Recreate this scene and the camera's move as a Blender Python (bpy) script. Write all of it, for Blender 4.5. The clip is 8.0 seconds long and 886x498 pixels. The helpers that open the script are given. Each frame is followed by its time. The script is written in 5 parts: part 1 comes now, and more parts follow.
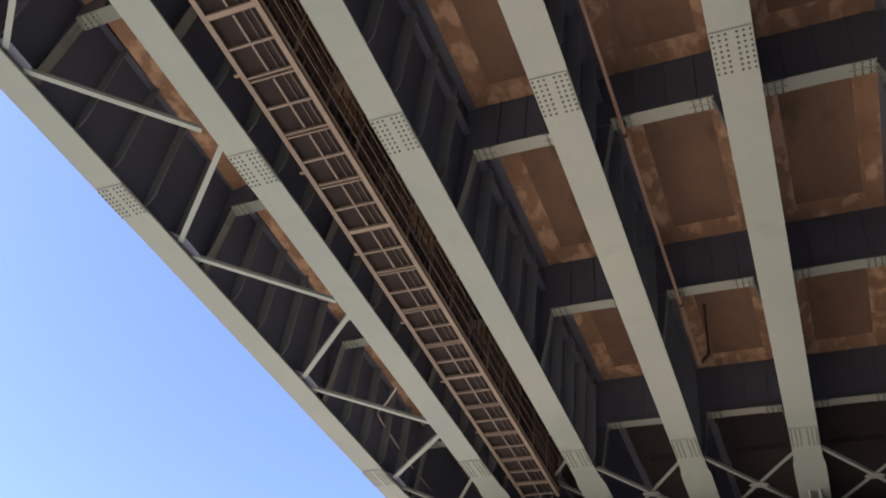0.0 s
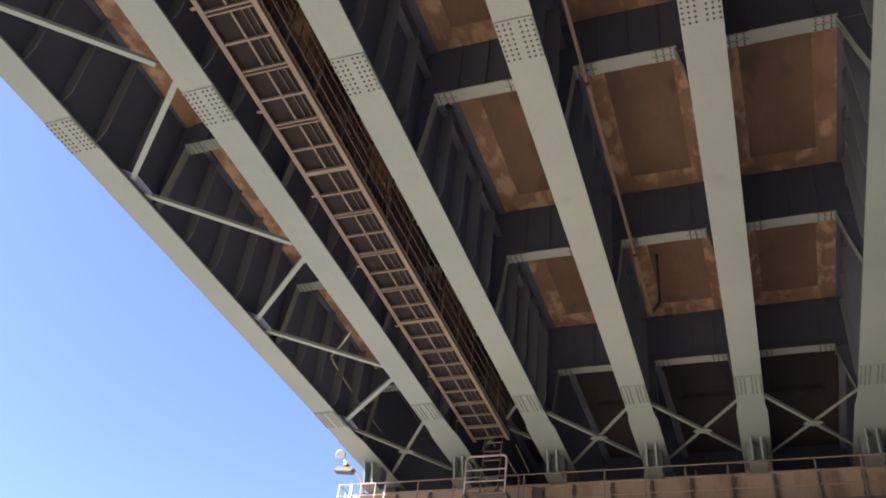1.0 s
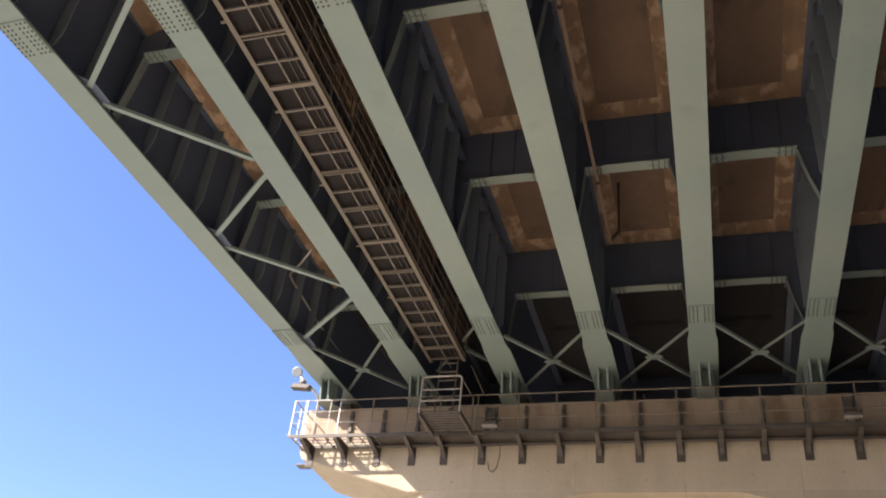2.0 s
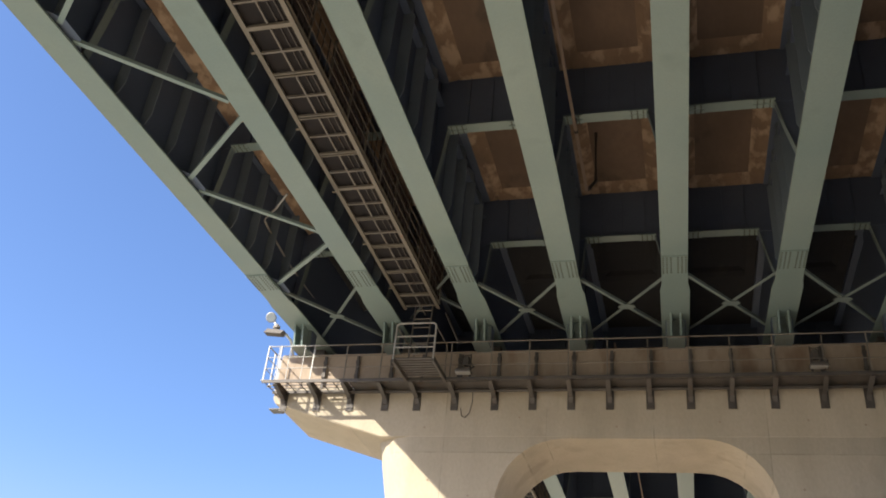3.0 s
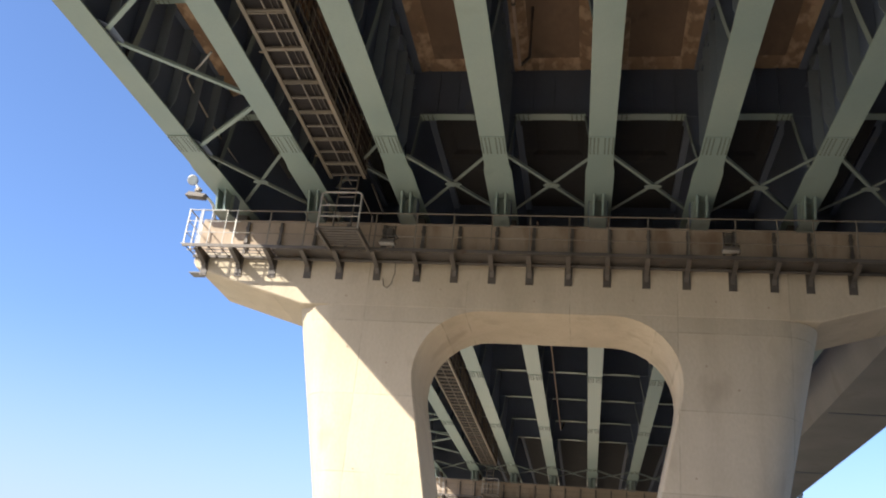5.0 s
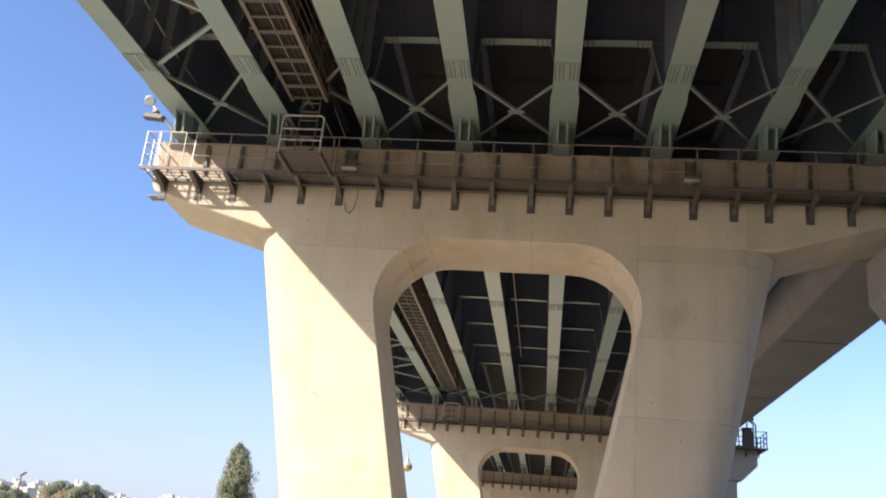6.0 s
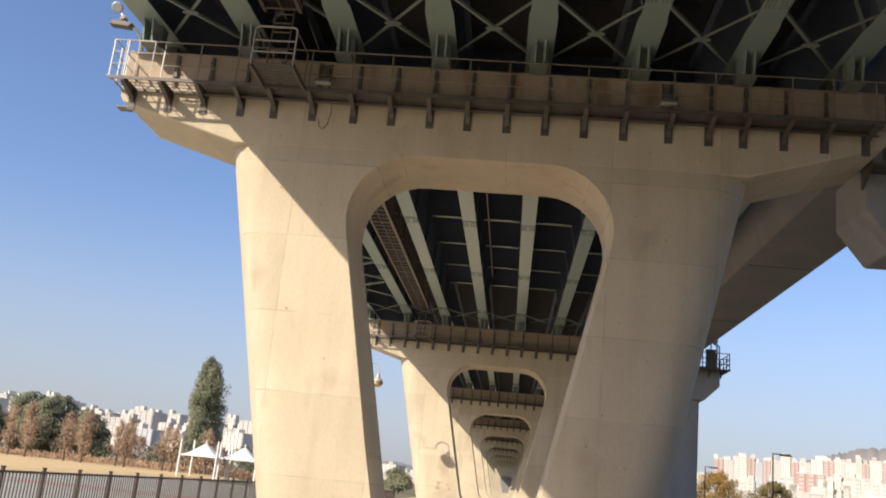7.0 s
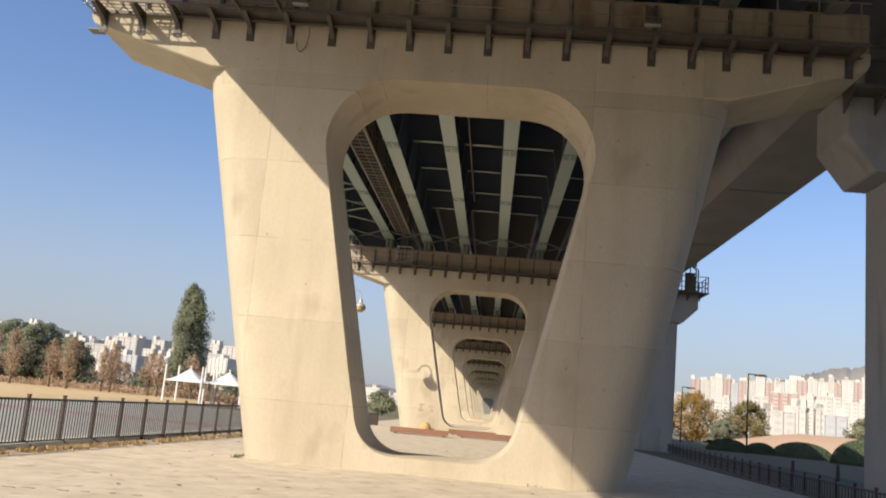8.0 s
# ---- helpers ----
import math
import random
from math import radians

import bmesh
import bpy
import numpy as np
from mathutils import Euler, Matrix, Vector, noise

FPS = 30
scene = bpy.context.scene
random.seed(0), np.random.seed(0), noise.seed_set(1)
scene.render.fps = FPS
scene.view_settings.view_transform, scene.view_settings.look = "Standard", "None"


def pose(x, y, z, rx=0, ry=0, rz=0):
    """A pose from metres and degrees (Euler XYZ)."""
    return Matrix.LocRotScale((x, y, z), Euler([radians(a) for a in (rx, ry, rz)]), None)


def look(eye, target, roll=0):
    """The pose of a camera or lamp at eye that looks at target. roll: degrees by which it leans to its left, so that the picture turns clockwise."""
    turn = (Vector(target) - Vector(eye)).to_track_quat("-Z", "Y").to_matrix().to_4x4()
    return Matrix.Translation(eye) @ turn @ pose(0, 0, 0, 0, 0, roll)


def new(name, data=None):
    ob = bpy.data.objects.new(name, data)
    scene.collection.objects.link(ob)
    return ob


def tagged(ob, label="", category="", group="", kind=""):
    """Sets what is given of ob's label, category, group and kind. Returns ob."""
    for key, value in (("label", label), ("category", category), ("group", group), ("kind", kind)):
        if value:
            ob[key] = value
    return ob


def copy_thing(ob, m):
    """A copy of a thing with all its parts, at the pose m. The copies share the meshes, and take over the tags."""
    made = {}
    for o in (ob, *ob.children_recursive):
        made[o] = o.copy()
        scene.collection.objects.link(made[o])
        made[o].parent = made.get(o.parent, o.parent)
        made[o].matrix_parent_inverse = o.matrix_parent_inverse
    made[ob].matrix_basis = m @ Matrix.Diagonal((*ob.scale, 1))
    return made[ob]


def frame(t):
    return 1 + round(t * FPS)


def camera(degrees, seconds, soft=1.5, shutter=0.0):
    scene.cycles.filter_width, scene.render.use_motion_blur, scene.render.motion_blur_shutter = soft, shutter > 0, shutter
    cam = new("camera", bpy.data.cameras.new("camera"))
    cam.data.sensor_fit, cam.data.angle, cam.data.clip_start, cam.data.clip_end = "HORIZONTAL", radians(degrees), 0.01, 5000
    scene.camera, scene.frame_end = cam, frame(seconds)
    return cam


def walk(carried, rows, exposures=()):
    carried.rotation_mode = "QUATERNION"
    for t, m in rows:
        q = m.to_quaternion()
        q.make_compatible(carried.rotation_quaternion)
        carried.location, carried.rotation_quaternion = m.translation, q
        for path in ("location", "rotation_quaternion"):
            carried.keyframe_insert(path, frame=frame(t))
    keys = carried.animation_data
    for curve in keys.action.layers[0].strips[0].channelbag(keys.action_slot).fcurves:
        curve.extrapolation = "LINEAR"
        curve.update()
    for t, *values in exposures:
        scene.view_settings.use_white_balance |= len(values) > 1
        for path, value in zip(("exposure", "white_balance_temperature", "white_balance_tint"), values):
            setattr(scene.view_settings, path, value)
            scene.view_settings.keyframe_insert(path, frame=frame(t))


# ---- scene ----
cam = camera(52.7, 8.0, soft=1.8, shutter=0.4)
PATH = [
    (0, (6.138, -22.714, 1.737), (5.434, -21.406, 3.077), 8.97),
    (0.5, (6.081, -22.701, 1.737), (5.408, -21.331, 3.030), 8.37),
    (1, (6.019, -22.686, 1.741), (5.395, -21.265, 3.002), 7.29),
    (1.5, (5.952, -22.688, 1.742), (5.357, -21.206, 2.946), 7.10),
    (2, (5.884, -22.693, 1.740), (5.333, -21.140, 2.873), 6.65),
    (3.5, (5.717, -22.644, 1.722), (5.248, -20.977, 2.722), 5.90),
    (4, (5.698, -22.623, 1.715), (5.273, -20.909, 2.654), 5.84),
    (4.5, (5.707, -22.608, 1.707), (5.323, -20.851, 2.581), 5.96),
    (6, (5.755, -22.472, 1.670), (5.501, -20.606, 2.342), 5.29),
    (6.5, (5.761, -22.453, 1.665), (5.538, -20.553, 2.249), 5.51),
    (7, (5.754, -22.423, 1.660), (5.570, -20.497, 2.167), 5.75),
    (7.5, (5.757, -22.402, 1.659), (5.599, -20.455, 2.089), 5.64),
    (8, (5.761, -22.388, 1.664), (5.630, -20.423, 2.013), 5.12),
]
EXPOSURES = [(0.0, 1.47, 5930, 25), (1.0, 1.49, 5930, 25), (1.5, 1.45, 5950, 23), (2.0, 1.25, 5950, 15), (3.5, 0.91, 5750, 7), (4.5, 0.97, 5750, 7), (6.0, 1.0, 6020, 10), (7.0, 0.45, 6350, 9), (7.5, 0.31, 6280, 8), (8.0, 0.33, 6300, 7)]
walk(cam, [(t, look(eye, target, roll)) for t, eye, target, roll in PATH], EXPOSURES)

# ---------------------------------------------------------------- light
SUN_TO = Vector((-1.0, -1.0, 0.934)).normalized()
sun_data = bpy.data.lights.new("sun", "SUN")
sun_data.energy, sun_data.angle, sun_data.color = 5.0, radians(0.53), (1.0, 0.87, 0.68)
sun = new("sun", sun_data)
sun.matrix_world = look((-60, -60, 56.04), (0, 0, 0))
world = bpy.data.worlds.new("sky")
scene.world = world
world.use_nodes = True
wn = world.node_tree
sky = wn.nodes.new("ShaderNodeTexSky")
sky.sky_type, sky.sun_disc = "NISHITA", False
sky.sun_elevation = math.asin(SUN_TO.z)
sky.sun_rotation = math.atan2(SUN_TO.x, SUN_TO.y)
sky.air_density, sky.dust_density, sky.ozone_density = 1.0, 1.5, 3.4
haze = wn.nodes.new("ShaderNodeMix")
haze.data_type, haze.blend_type = "RGBA", "MULTIPLY"
haze.inputs["Factor"].default_value = 1.0
haze.inputs["B"].default_value = (1.0, 0.965, 1.06, 1)
wn.links.new(sky.outputs[0], haze.inputs["A"])
# pale autumn haze low over the whole horizon
where = wn.nodes.new("ShaderNodeTexCoord")
split = wn.nodes.new("ShaderNodeSeparateXYZ")
wn.links.new(where.outputs["Generated"], split.inputs[0])
low = wn.nodes.new("ShaderNodeMapRange")
low.interpolation_type = "SMOOTHSTEP"
low.inputs["From Min"].default_value, low.inputs["From Max"].default_value = -0.02, 0.30
low.inputs["To Min"].default_value, low.inputs["To Max"].default_value = 0.74, 0.0
wn.links.new(split.outputs["Z"], low.inputs["Value"])
veil = wn.nodes.new("ShaderNodeMix")
veil.data_type = "RGBA"
wn.links.new(low.outputs[0], veil.inputs["Factor"])
wn.links.new(haze.outputs["Result"], veil.inputs["A"])
veil.inputs["B"].default_value = (3.15, 3.2, 3.55, 1)
wn.links.new(veil.outputs["Result"], wn.nodes["Background"].inputs[0])
wn.nodes["Background"].inputs[1].default_value = 0.124


# ---------------------------------------------------------------- materials
def mat(name, a, b, scale=1.0, fine=18.0, rough=0.6, metal=0.0, bump=0.15, stain=None, stain_scale=0.35, stain_at=0.58, stretch=(1, 1, 1), spread=0.0):
    """Two base colours mixed by broad noise, fine grain on top, stains of their own colour, and relief."""
    m = bpy.data.materials.new(name)
    m.use_nodes = True
    n, l = m.node_tree.nodes, m.node_tree.links
    bsdf = n["Principled BSDF"]
    geo = n.new("ShaderNodeNewGeometry")
    mp = n.new("ShaderNodeMapping")
    mp.inputs["Scale"].default_value = stretch
    l.new(geo.outputs["Position"], mp.inputs["Vector"])

    def noise_tex(s, detail):
        t = n.new("ShaderNodeTexNoise")
        t.inputs["Scale"].default_value, t.inputs["Detail"].default_value = s, detail
        l.new(mp.outputs[0], t.inputs["Vector"])
        return t

    def ramp(src, lo, hi):
        r = n.new("ShaderNodeMapRange")
        r.inputs["From Min"].default_value, r.inputs["From Max"].default_value = lo, hi
        l.new(src, r.inputs["Value"])
        return r.outputs[0]

    def mix(fac, c1, c2, mode="MIX"):
        x = n.new("ShaderNodeMix")
        x.data_type, x.blend_type = "RGBA", mode
        for sock, v in ((x.inputs["Factor"], fac), (x.inputs["A"], c1), (x.inputs["B"], c2)):
            if isinstance(v, bpy.types.NodeSocket):
                l.new(v, sock)
            elif isinstance(v, (int, float)):
                sock.default_value = v
            else:
                sock.default_value = (*v, 1)
        return x.outputs["Result"]

    broad = noise_tex(scale, 4)
    col = mix(ramp(broad.outputs[0], 0.32, 0.68), a, b)
    grain = noise_tex(fine, 3)
    g = ramp(grain.outputs[0], 0.25, 0.75)
    dark = tuple(c * 0.8 for c in a)
    half = n.new("ShaderNodeMath")
    half.operation = "MULTIPLY"
    half.inputs[1].default_value = 0.35
    l.new(g, half.inputs[0])
    col = mix(half.outputs[0], col, dark)
    if stain:
        st = noise_tex(stain_scale, 5)
        col = mix(ramp(st.outputs[0], stain_at, stain_at + 0.12), col, stain)
    if spread:
        info = n.new("ShaderNodeObjectInfo")
        hsv = n.new("ShaderNodeHueSaturation")
        l.new(ramp(info.outputs["Random"], 0, 1), hsv.inputs["Value"])
        hsv.inputs["Value"].default_value = 1
        r = n.new("ShaderNodeMapRange")
        r.inputs["To Min"].default_value, r.inputs["To Max"].default_value = 1 - spread, 1 + spread
        l.new(info.outputs["Random"], r.inputs["Value"])
        l.new(r.outputs[0], hsv.inputs["Value"])
        l.new(col, hsv.inputs["Color"])
        col = hsv.outputs[0]
    l.new(col, bsdf.inputs["Base Color"])
    rg = n.new("ShaderNodeMapRange")
    rg.inputs["To Min"].default_value, rg.inputs["To Max"].default_value = rough - 0.07, min(1.0, rough + 0.1)
    l.new(broad.outputs[0], rg.inputs["Value"])
    l.new(rg.outputs[0], bsdf.inputs["Roughness"])
    bsdf.inputs["Metallic"].default_value = metal
    if bump:
        bp = n.new("ShaderNodeBump")
        bp.inputs["Strength"].default_value, bp.inputs["Distance"].default_value = bump, 0.02
        l.new(grain.outputs[0], bp.inputs["Height"])
        l.new(bp.outputs[0], bsdf.inputs["Normal"])
    return m


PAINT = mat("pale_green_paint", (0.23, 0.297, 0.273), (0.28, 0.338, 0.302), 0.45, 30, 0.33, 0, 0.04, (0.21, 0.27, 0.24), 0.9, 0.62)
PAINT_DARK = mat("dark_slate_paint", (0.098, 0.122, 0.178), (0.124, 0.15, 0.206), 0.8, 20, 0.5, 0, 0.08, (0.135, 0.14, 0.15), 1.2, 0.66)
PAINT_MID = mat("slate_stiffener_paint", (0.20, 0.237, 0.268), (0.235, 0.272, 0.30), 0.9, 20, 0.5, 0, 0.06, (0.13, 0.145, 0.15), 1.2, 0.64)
# PAINT darkened: shade on braces, knees and bearing plates put into the colour.
PAINT_SHADED = mat("shaded_green_paint", (0.19, 0.23, 0.215), (0.24, 0.275, 0.25), 0.7, 30, 0.5, 0, 0.05, (0.16, 0.18, 0.165), 1.4, 0.58)
BOLT = mat("bolt_steel", (0.07, 0.07, 0.055), (0.11, 0.105, 0.085), 3, 60, 0.55, 0.2, 0.0)
CONC = mat("cream_concrete", (0.495, 0.42, 0.305), (0.60, 0.515, 0.39), 0.5, 14, 0.86, 0, 0.25, (0.45, 0.375, 0.275), 1.1, 0.57, (1, 1, 0.6))
def lift_joints(m, pitch_z, z0, pitch_x, x0):
    """Faint dark lines where the formwork lifts and panels met, broken up by noise."""
    n, l = m.node_tree.nodes, m.node_tree.links
    bsdf = n["Principled BSDF"]
    old = bsdf.inputs["Base Color"].links[0].from_socket
    geo = n.new("ShaderNodeNewGeometry")
    sep = n.new("ShaderNodeSeparateXYZ")
    l.new(geo.outputs["Position"], sep.inputs[0])
    total = None
    for axis, pitch, start in ((2, pitch_z, z0), (0, pitch_x, x0)):
        chain = sep.outputs[axis]
        for op, v in (("SUBTRACT", start), ("DIVIDE", pitch), ("ADD", 0.5), ("FRACT", None), ("SUBTRACT", 0.5), ("ABSOLUTE", None), ("MULTIPLY", pitch), ("LESS_THAN", 0.016)):
            k = n.new("ShaderNodeMath")
            k.operation = op
            l.new(chain, k.inputs[0])
            if v is not None:
                k.inputs[1].default_value = v
            chain = k.outputs[0]
        if total is None:
            total = chain
        else:
            k = n.new("ShaderNodeMath")
            k.operation = "MAXIMUM"
            l.new(total, k.inputs[0])
            l.new(chain, k.inputs[1])
            total = k.outputs[0]
    tex = n.new("ShaderNodeTexNoise")
    tex.inputs["Scale"].default_value = 1.3
    l.new(geo.outputs["Position"], tex.inputs["Vector"])
    rg = n.new("ShaderNodeMapRange")
    rg.inputs["From Min"].default_value, rg.inputs["From Max"].default_value, rg.inputs["To Max"].default_value = 0.38, 0.64, 0.42
    l.new(tex.outputs[0], rg.inputs["Value"])
    k = n.new("ShaderNodeMath")
    k.operation = "MULTIPLY"
    l.new(total, k.inputs[0])
    l.new(rg.outputs[0], k.inputs[1])
    # each cast panel has a tone of its own
    snap = n.new("ShaderNodeVectorMath")
    snap.operation = "SNAP"
    snap.inputs[1].default_value = (pitch_x, 50.0, pitch_z)
    move = n.new("ShaderNodeVectorMath")
    move.operation = "SUBTRACT"
    move.inputs[1].default_value = (x0, 0.0, z0)
    l.new(geo.outputs["Position"], move.inputs[0])
    l.new(move.outputs[0], snap.inputs[0])
    white = n.new("ShaderNodeTexWhiteNoise")
    l.new(snap.outputs[0], white.inputs["Vector"])
    tone = n.new("ShaderNodeMapRange")
    tone.inputs["To Min"].default_value, tone.inputs["To Max"].default_value = 0.9, 1.06
    l.new(white.outputs["Value"], tone.inputs["Value"])
    hsv = n.new("ShaderNodeHueSaturation")
    l.new(tone.outputs[0], hsv.inputs["Value"])
    l.new(old, hsv.inputs["Color"])
    old = hsv.outputs[0]
    # rain runs: long upright streaks of grey-brown dirt
    runs_map = n.new("ShaderNodeMapping")
    runs_map.inputs["Scale"].default_value = (1.9, 1.9, 0.13)
    l.new(geo.outputs["Position"], runs_map.inputs["Vector"])
    runs = n.new("ShaderNodeTexNoise")
    runs.inputs["Scale"].default_value, runs.inputs["Detail"].default_value = 1.0, 5
    l.new(runs_map.outputs[0], runs.inputs["Vector"])
    runs_rg = n.new("ShaderNodeMapRange")
    runs_rg.inputs["From Min"].default_value, runs_rg.inputs["From Max"].default_value, runs_rg.inputs["To Max"].default_value = 0.5, 0.76, 0.22
    l.new(runs.outputs[0], runs_rg.inputs["Value"])
    dirt = n.new("ShaderNodeMix")
    dirt.data_type = "RGBA"
    l.new(runs_rg.outputs[0], dirt.inputs["Factor"])
    l.new(old, dirt.inputs["A"])
    dirt.inputs["B"].default_value = (0.27, 0.215, 0.155, 1)
    old = dirt.outputs["Result"]
    mx = n.new("ShaderNodeMix")
    mx.data_type = "RGBA"
    l.new(k.outputs[0], mx.inputs["Factor"])
    l.new(old, mx.inputs["A"])
    mx.inputs["B"].default_value = (0.22, 0.18, 0.13, 1)
    l.new(mx.outputs["Result"], bsdf.inputs["Base Color"])


lift_joints(CONC, 2.05, 7.65, 2.8, -0.55)
# Cap concrete with the shade behind the walkway in its colour, plus brown stains.
CONC_SHADE_STAIN = mat("shaded_stained_concrete", (0.385, 0.30, 0.22), (0.48, 0.38, 0.285), 0.7, 12, 0.88, 0, 0.3, (0.26, 0.18, 0.12), 1.1, 0.57, (1, 1, 0.4))
CONC_GREY = mat("grey_concrete", (0.195, 0.19, 0.185), (0.25, 0.24, 0.23), 0.5, 14, 0.88, 0, 0.25, (0.2, 0.19, 0.18), 0.7, 0.6, (1, 1, 0.5))
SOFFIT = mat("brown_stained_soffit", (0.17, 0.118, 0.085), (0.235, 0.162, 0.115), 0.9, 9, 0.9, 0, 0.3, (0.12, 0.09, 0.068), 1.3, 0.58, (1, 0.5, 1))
# Soffit darkened: shade over and beyond the pier put into the colour.
SOFFIT_SHADED = mat("shaded_dark_soffit", (0.022, 0.022, 0.024), (0.034, 0.032, 0.033), 0.9, 9, 0.85, 0, 0.3, (0.042, 0.036, 0.033), 1.1, 0.6)
HAUNCH = mat("ochre_haunch_concrete", (0.33, 0.22, 0.138), (0.21, 0.145, 0.10), 1.6, 14, 0.9, 0, 0.4, (0.47, 0.34, 0.23), 3.0, 0.49, (1, 0.6, 1))
KERB = mat("pale_kerb_concrete", (0.47, 0.46, 0.42), (0.54, 0.52, 0.47), 0.8, 14, 0.88, 0, 0.2, (0.30, 0.28, 0.24), 0.9, 0.6)
STEEL = mat("weathered_walkway_steel", (0.10, 0.088, 0.078), (0.15, 0.13, 0.112), 2.0, 40, 0.6, 0.3, 0.1, (0.11, 0.075, 0.05), 3.0, 0.6)
STEEL_TAN = mat("tan_painted_steel", (0.205, 0.175, 0.135), (0.27, 0.232, 0.18), 1.2, 30, 0.55, 0.1, 0.08, (0.25, 0.17, 0.12), 2.0, 0.6)
GALV = mat("galvanised_steel", (0.42, 0.40, 0.365), (0.50, 0.475, 0.44), 2.0, 40, 0.5, 0.2, 0.05, (0.3, 0.26, 0.22), 3.0, 0.62)
RAIL = mat("dull_brown_rail", (0.21, 0.18, 0.15), (0.27, 0.235, 0.19), 2.0, 40, 0.6, 0.2, 0.05, (0.14, 0.10, 0.07), 3.0, 0.6)
MESH_DARK = mat("dark_mesh_floor", (0.011, 0.008, 0.0075), (0.026, 0.019, 0.017), 2.5, 50, 0.85, 0.0, 0.3)
SCREEN = mat("brown_guard_panel", (0.07, 0.05, 0.046), (0.115, 0.082, 0.072), 1.2, 40, 0.6, 0.1, 0.1, (0.07, 0.05, 0.045), 2.0, 0.55)
PIPE = mat("pinkish_pipe", (0.38, 0.28, 0.21), (0.44, 0.33, 0.25), 1.0, 30, 0.5, 0.1, 0.05)
WHITE = mat("white_paint", (0.74, 0.73, 0.70), (0.8, 0.79, 0.77), 1.0, 20, 0.5, 0, 0.03)
PAVE = mat("sandy_paving", (0.51, 0.42, 0.31), (0.67, 0.57, 0.435), 1.3, 9, 0.9, 0, 0.5, (0.40, 0.315, 0.22), 2.3, 0.56)
SOIL = mat("dry_ground", (0.14, 0.125, 0.075), (0.20, 0.17, 0.10), 0.08, 3, 0.95, 0, 0.3, (0.14, 0.15, 0.07), 0.05, 0.55)
BED = mat("dark_planting", (0.12, 0.098, 0.045), (0.17, 0.135, 0.068), 0.6, 5, 0.95, 0, 0.5, (0.14, 0.11, 0.07), 1.0, 0.6)
STRAW = mat("straw_grass", (0.54, 0.375, 0.18), (0.63, 0.465, 0.25), 0.5, 6, 0.95, 0, 0.4, (0.33, 0.27, 0.12), 0.5, 0.6)
COURT = mat("grey_green_court", (0.31, 0.32, 0.285), (0.36, 0.365, 0.33), 0.15, 5, 0.95, 0, 0.1)
COURT_RED = mat("red_court_lane", (0.34, 0.23, 0.21), (0.38, 0.27, 0.24), 0.3, 6, 0.85, 0, 0.1)
ASPHALT = mat("asphalt", (0.06, 0.054, 0.046), (0.085, 0.076, 0.066), 0.4, 30, 0.9, 0, 0.2)
FENCE = mat("brown_fence_metal", (0.055, 0.04, 0.032), (0.075, 0.055, 0.045), 1.5, 40, 0.5, 0.3, 0.03)
WOOD = mat("red_brown_timber", (0.22, 0.105, 0.065), (0.28, 0.14, 0.09), 1.5, 25, 0.7, 0, 0.2, None, 1, 0.6, (0.3, 3, 3))
BARK = mat("bark", (0.13, 0.095, 0.065), (0.19, 0.145, 0.10), 3, 18, 0.95, 0, 0.5)
LEAF_POPLAR = mat("poplar_leaves", (0.25, 0.265, 0.16), (0.32, 0.325, 0.21), 0.7, 3, 0.7, 0, 0.0)
LEAF_DARK = mat("dark_green_leaves", (0.215, 0.235, 0.15), (0.28, 0.29, 0.19), 0.5, 3, 0.75, 0, 0.0)
LEAF_DRY = mat("dry_leaves", (0.16, 0.095, 0.045), (0.22, 0.14, 0.07), 2, 9, 0.8, 0, 0.0)
LEAF_RUST = mat("rusty_leaves", (0.45, 0.315, 0.21), (0.51, 0.375, 0.26), 0.8, 3, 0.75, 0, 0.0)
LEAF_OLIVE = mat("olive_brown_leaves", (0.27, 0.20, 0.07), (0.20, 0.19, 0.08), 0.6, 3, 0.75, 0, 0.0)
LEAF_GOLD = mat("golden_leaves", (0.42, 0.25, 0.06), (0.28, 0.21, 0.07), 0.5, 3, 0.75, 0, 0.0)


def let_light_through(m, share):
    """Thin leaves: part of the light that falls on one side leaves on the other."""
    n, l = m.node_tree.nodes, m.node_tree.links
    bsdf, out = n["Principled BSDF"], n["Material Output"]
    thin = n.new("ShaderNodeBsdfTranslucent")
    l.new(bsdf.inputs["Base Color"].links[0].from_socket, thin.inputs["Color"])
    mx = n.new("ShaderNodeMixShader")
    mx.inputs[0].default_value = share
    l.new(bsdf.outputs[0], mx.inputs[1])
    l.new(thin.outputs[0], mx.inputs[2])
    l.new(mx.outputs[0], out.inputs["Surface"])


for leaf in (LEAF_POPLAR, LEAF_DARK, LEAF_RUST, LEAF_GOLD, LEAF_OLIVE):
    let_light_through(leaf, 0.42)
BANK = mat("tan_bank", (0.47, 0.31, 0.20), (0.54, 0.37, 0.25), 0.1, 4, 0.95, 0, 0.3)
WALL_WHITE = mat("apartment_wall", (0.55, 0.51, 0.46), (0.62, 0.58, 0.525), 0.02, 0.4, 0.8, 0, 0.0)
WALL_PINK = mat("apartment_brick_wall", (0.40, 0.265, 0.23), (0.46, 0.32, 0.28), 0.02, 0.4, 0.8, 0, 0.0)
WALL_GREY = mat("apartment_grey_wall", (0.42, 0.43, 0.45), (0.48, 0.49, 0.5), 0.02, 0.4, 0.8, 0, 0.0)
WINDOW = mat("window_glass_dark", (0.42, 0.41, 0.41), (0.50, 0.48, 0.47), 0.05, 1, 0.25, 0, 0.0)
HILL = mat("wooded_hill", (0.22, 0.21, 0.20), (0.27, 0.25, 0.235), 0.02, 0.3, 0.95, 0, 0.0)
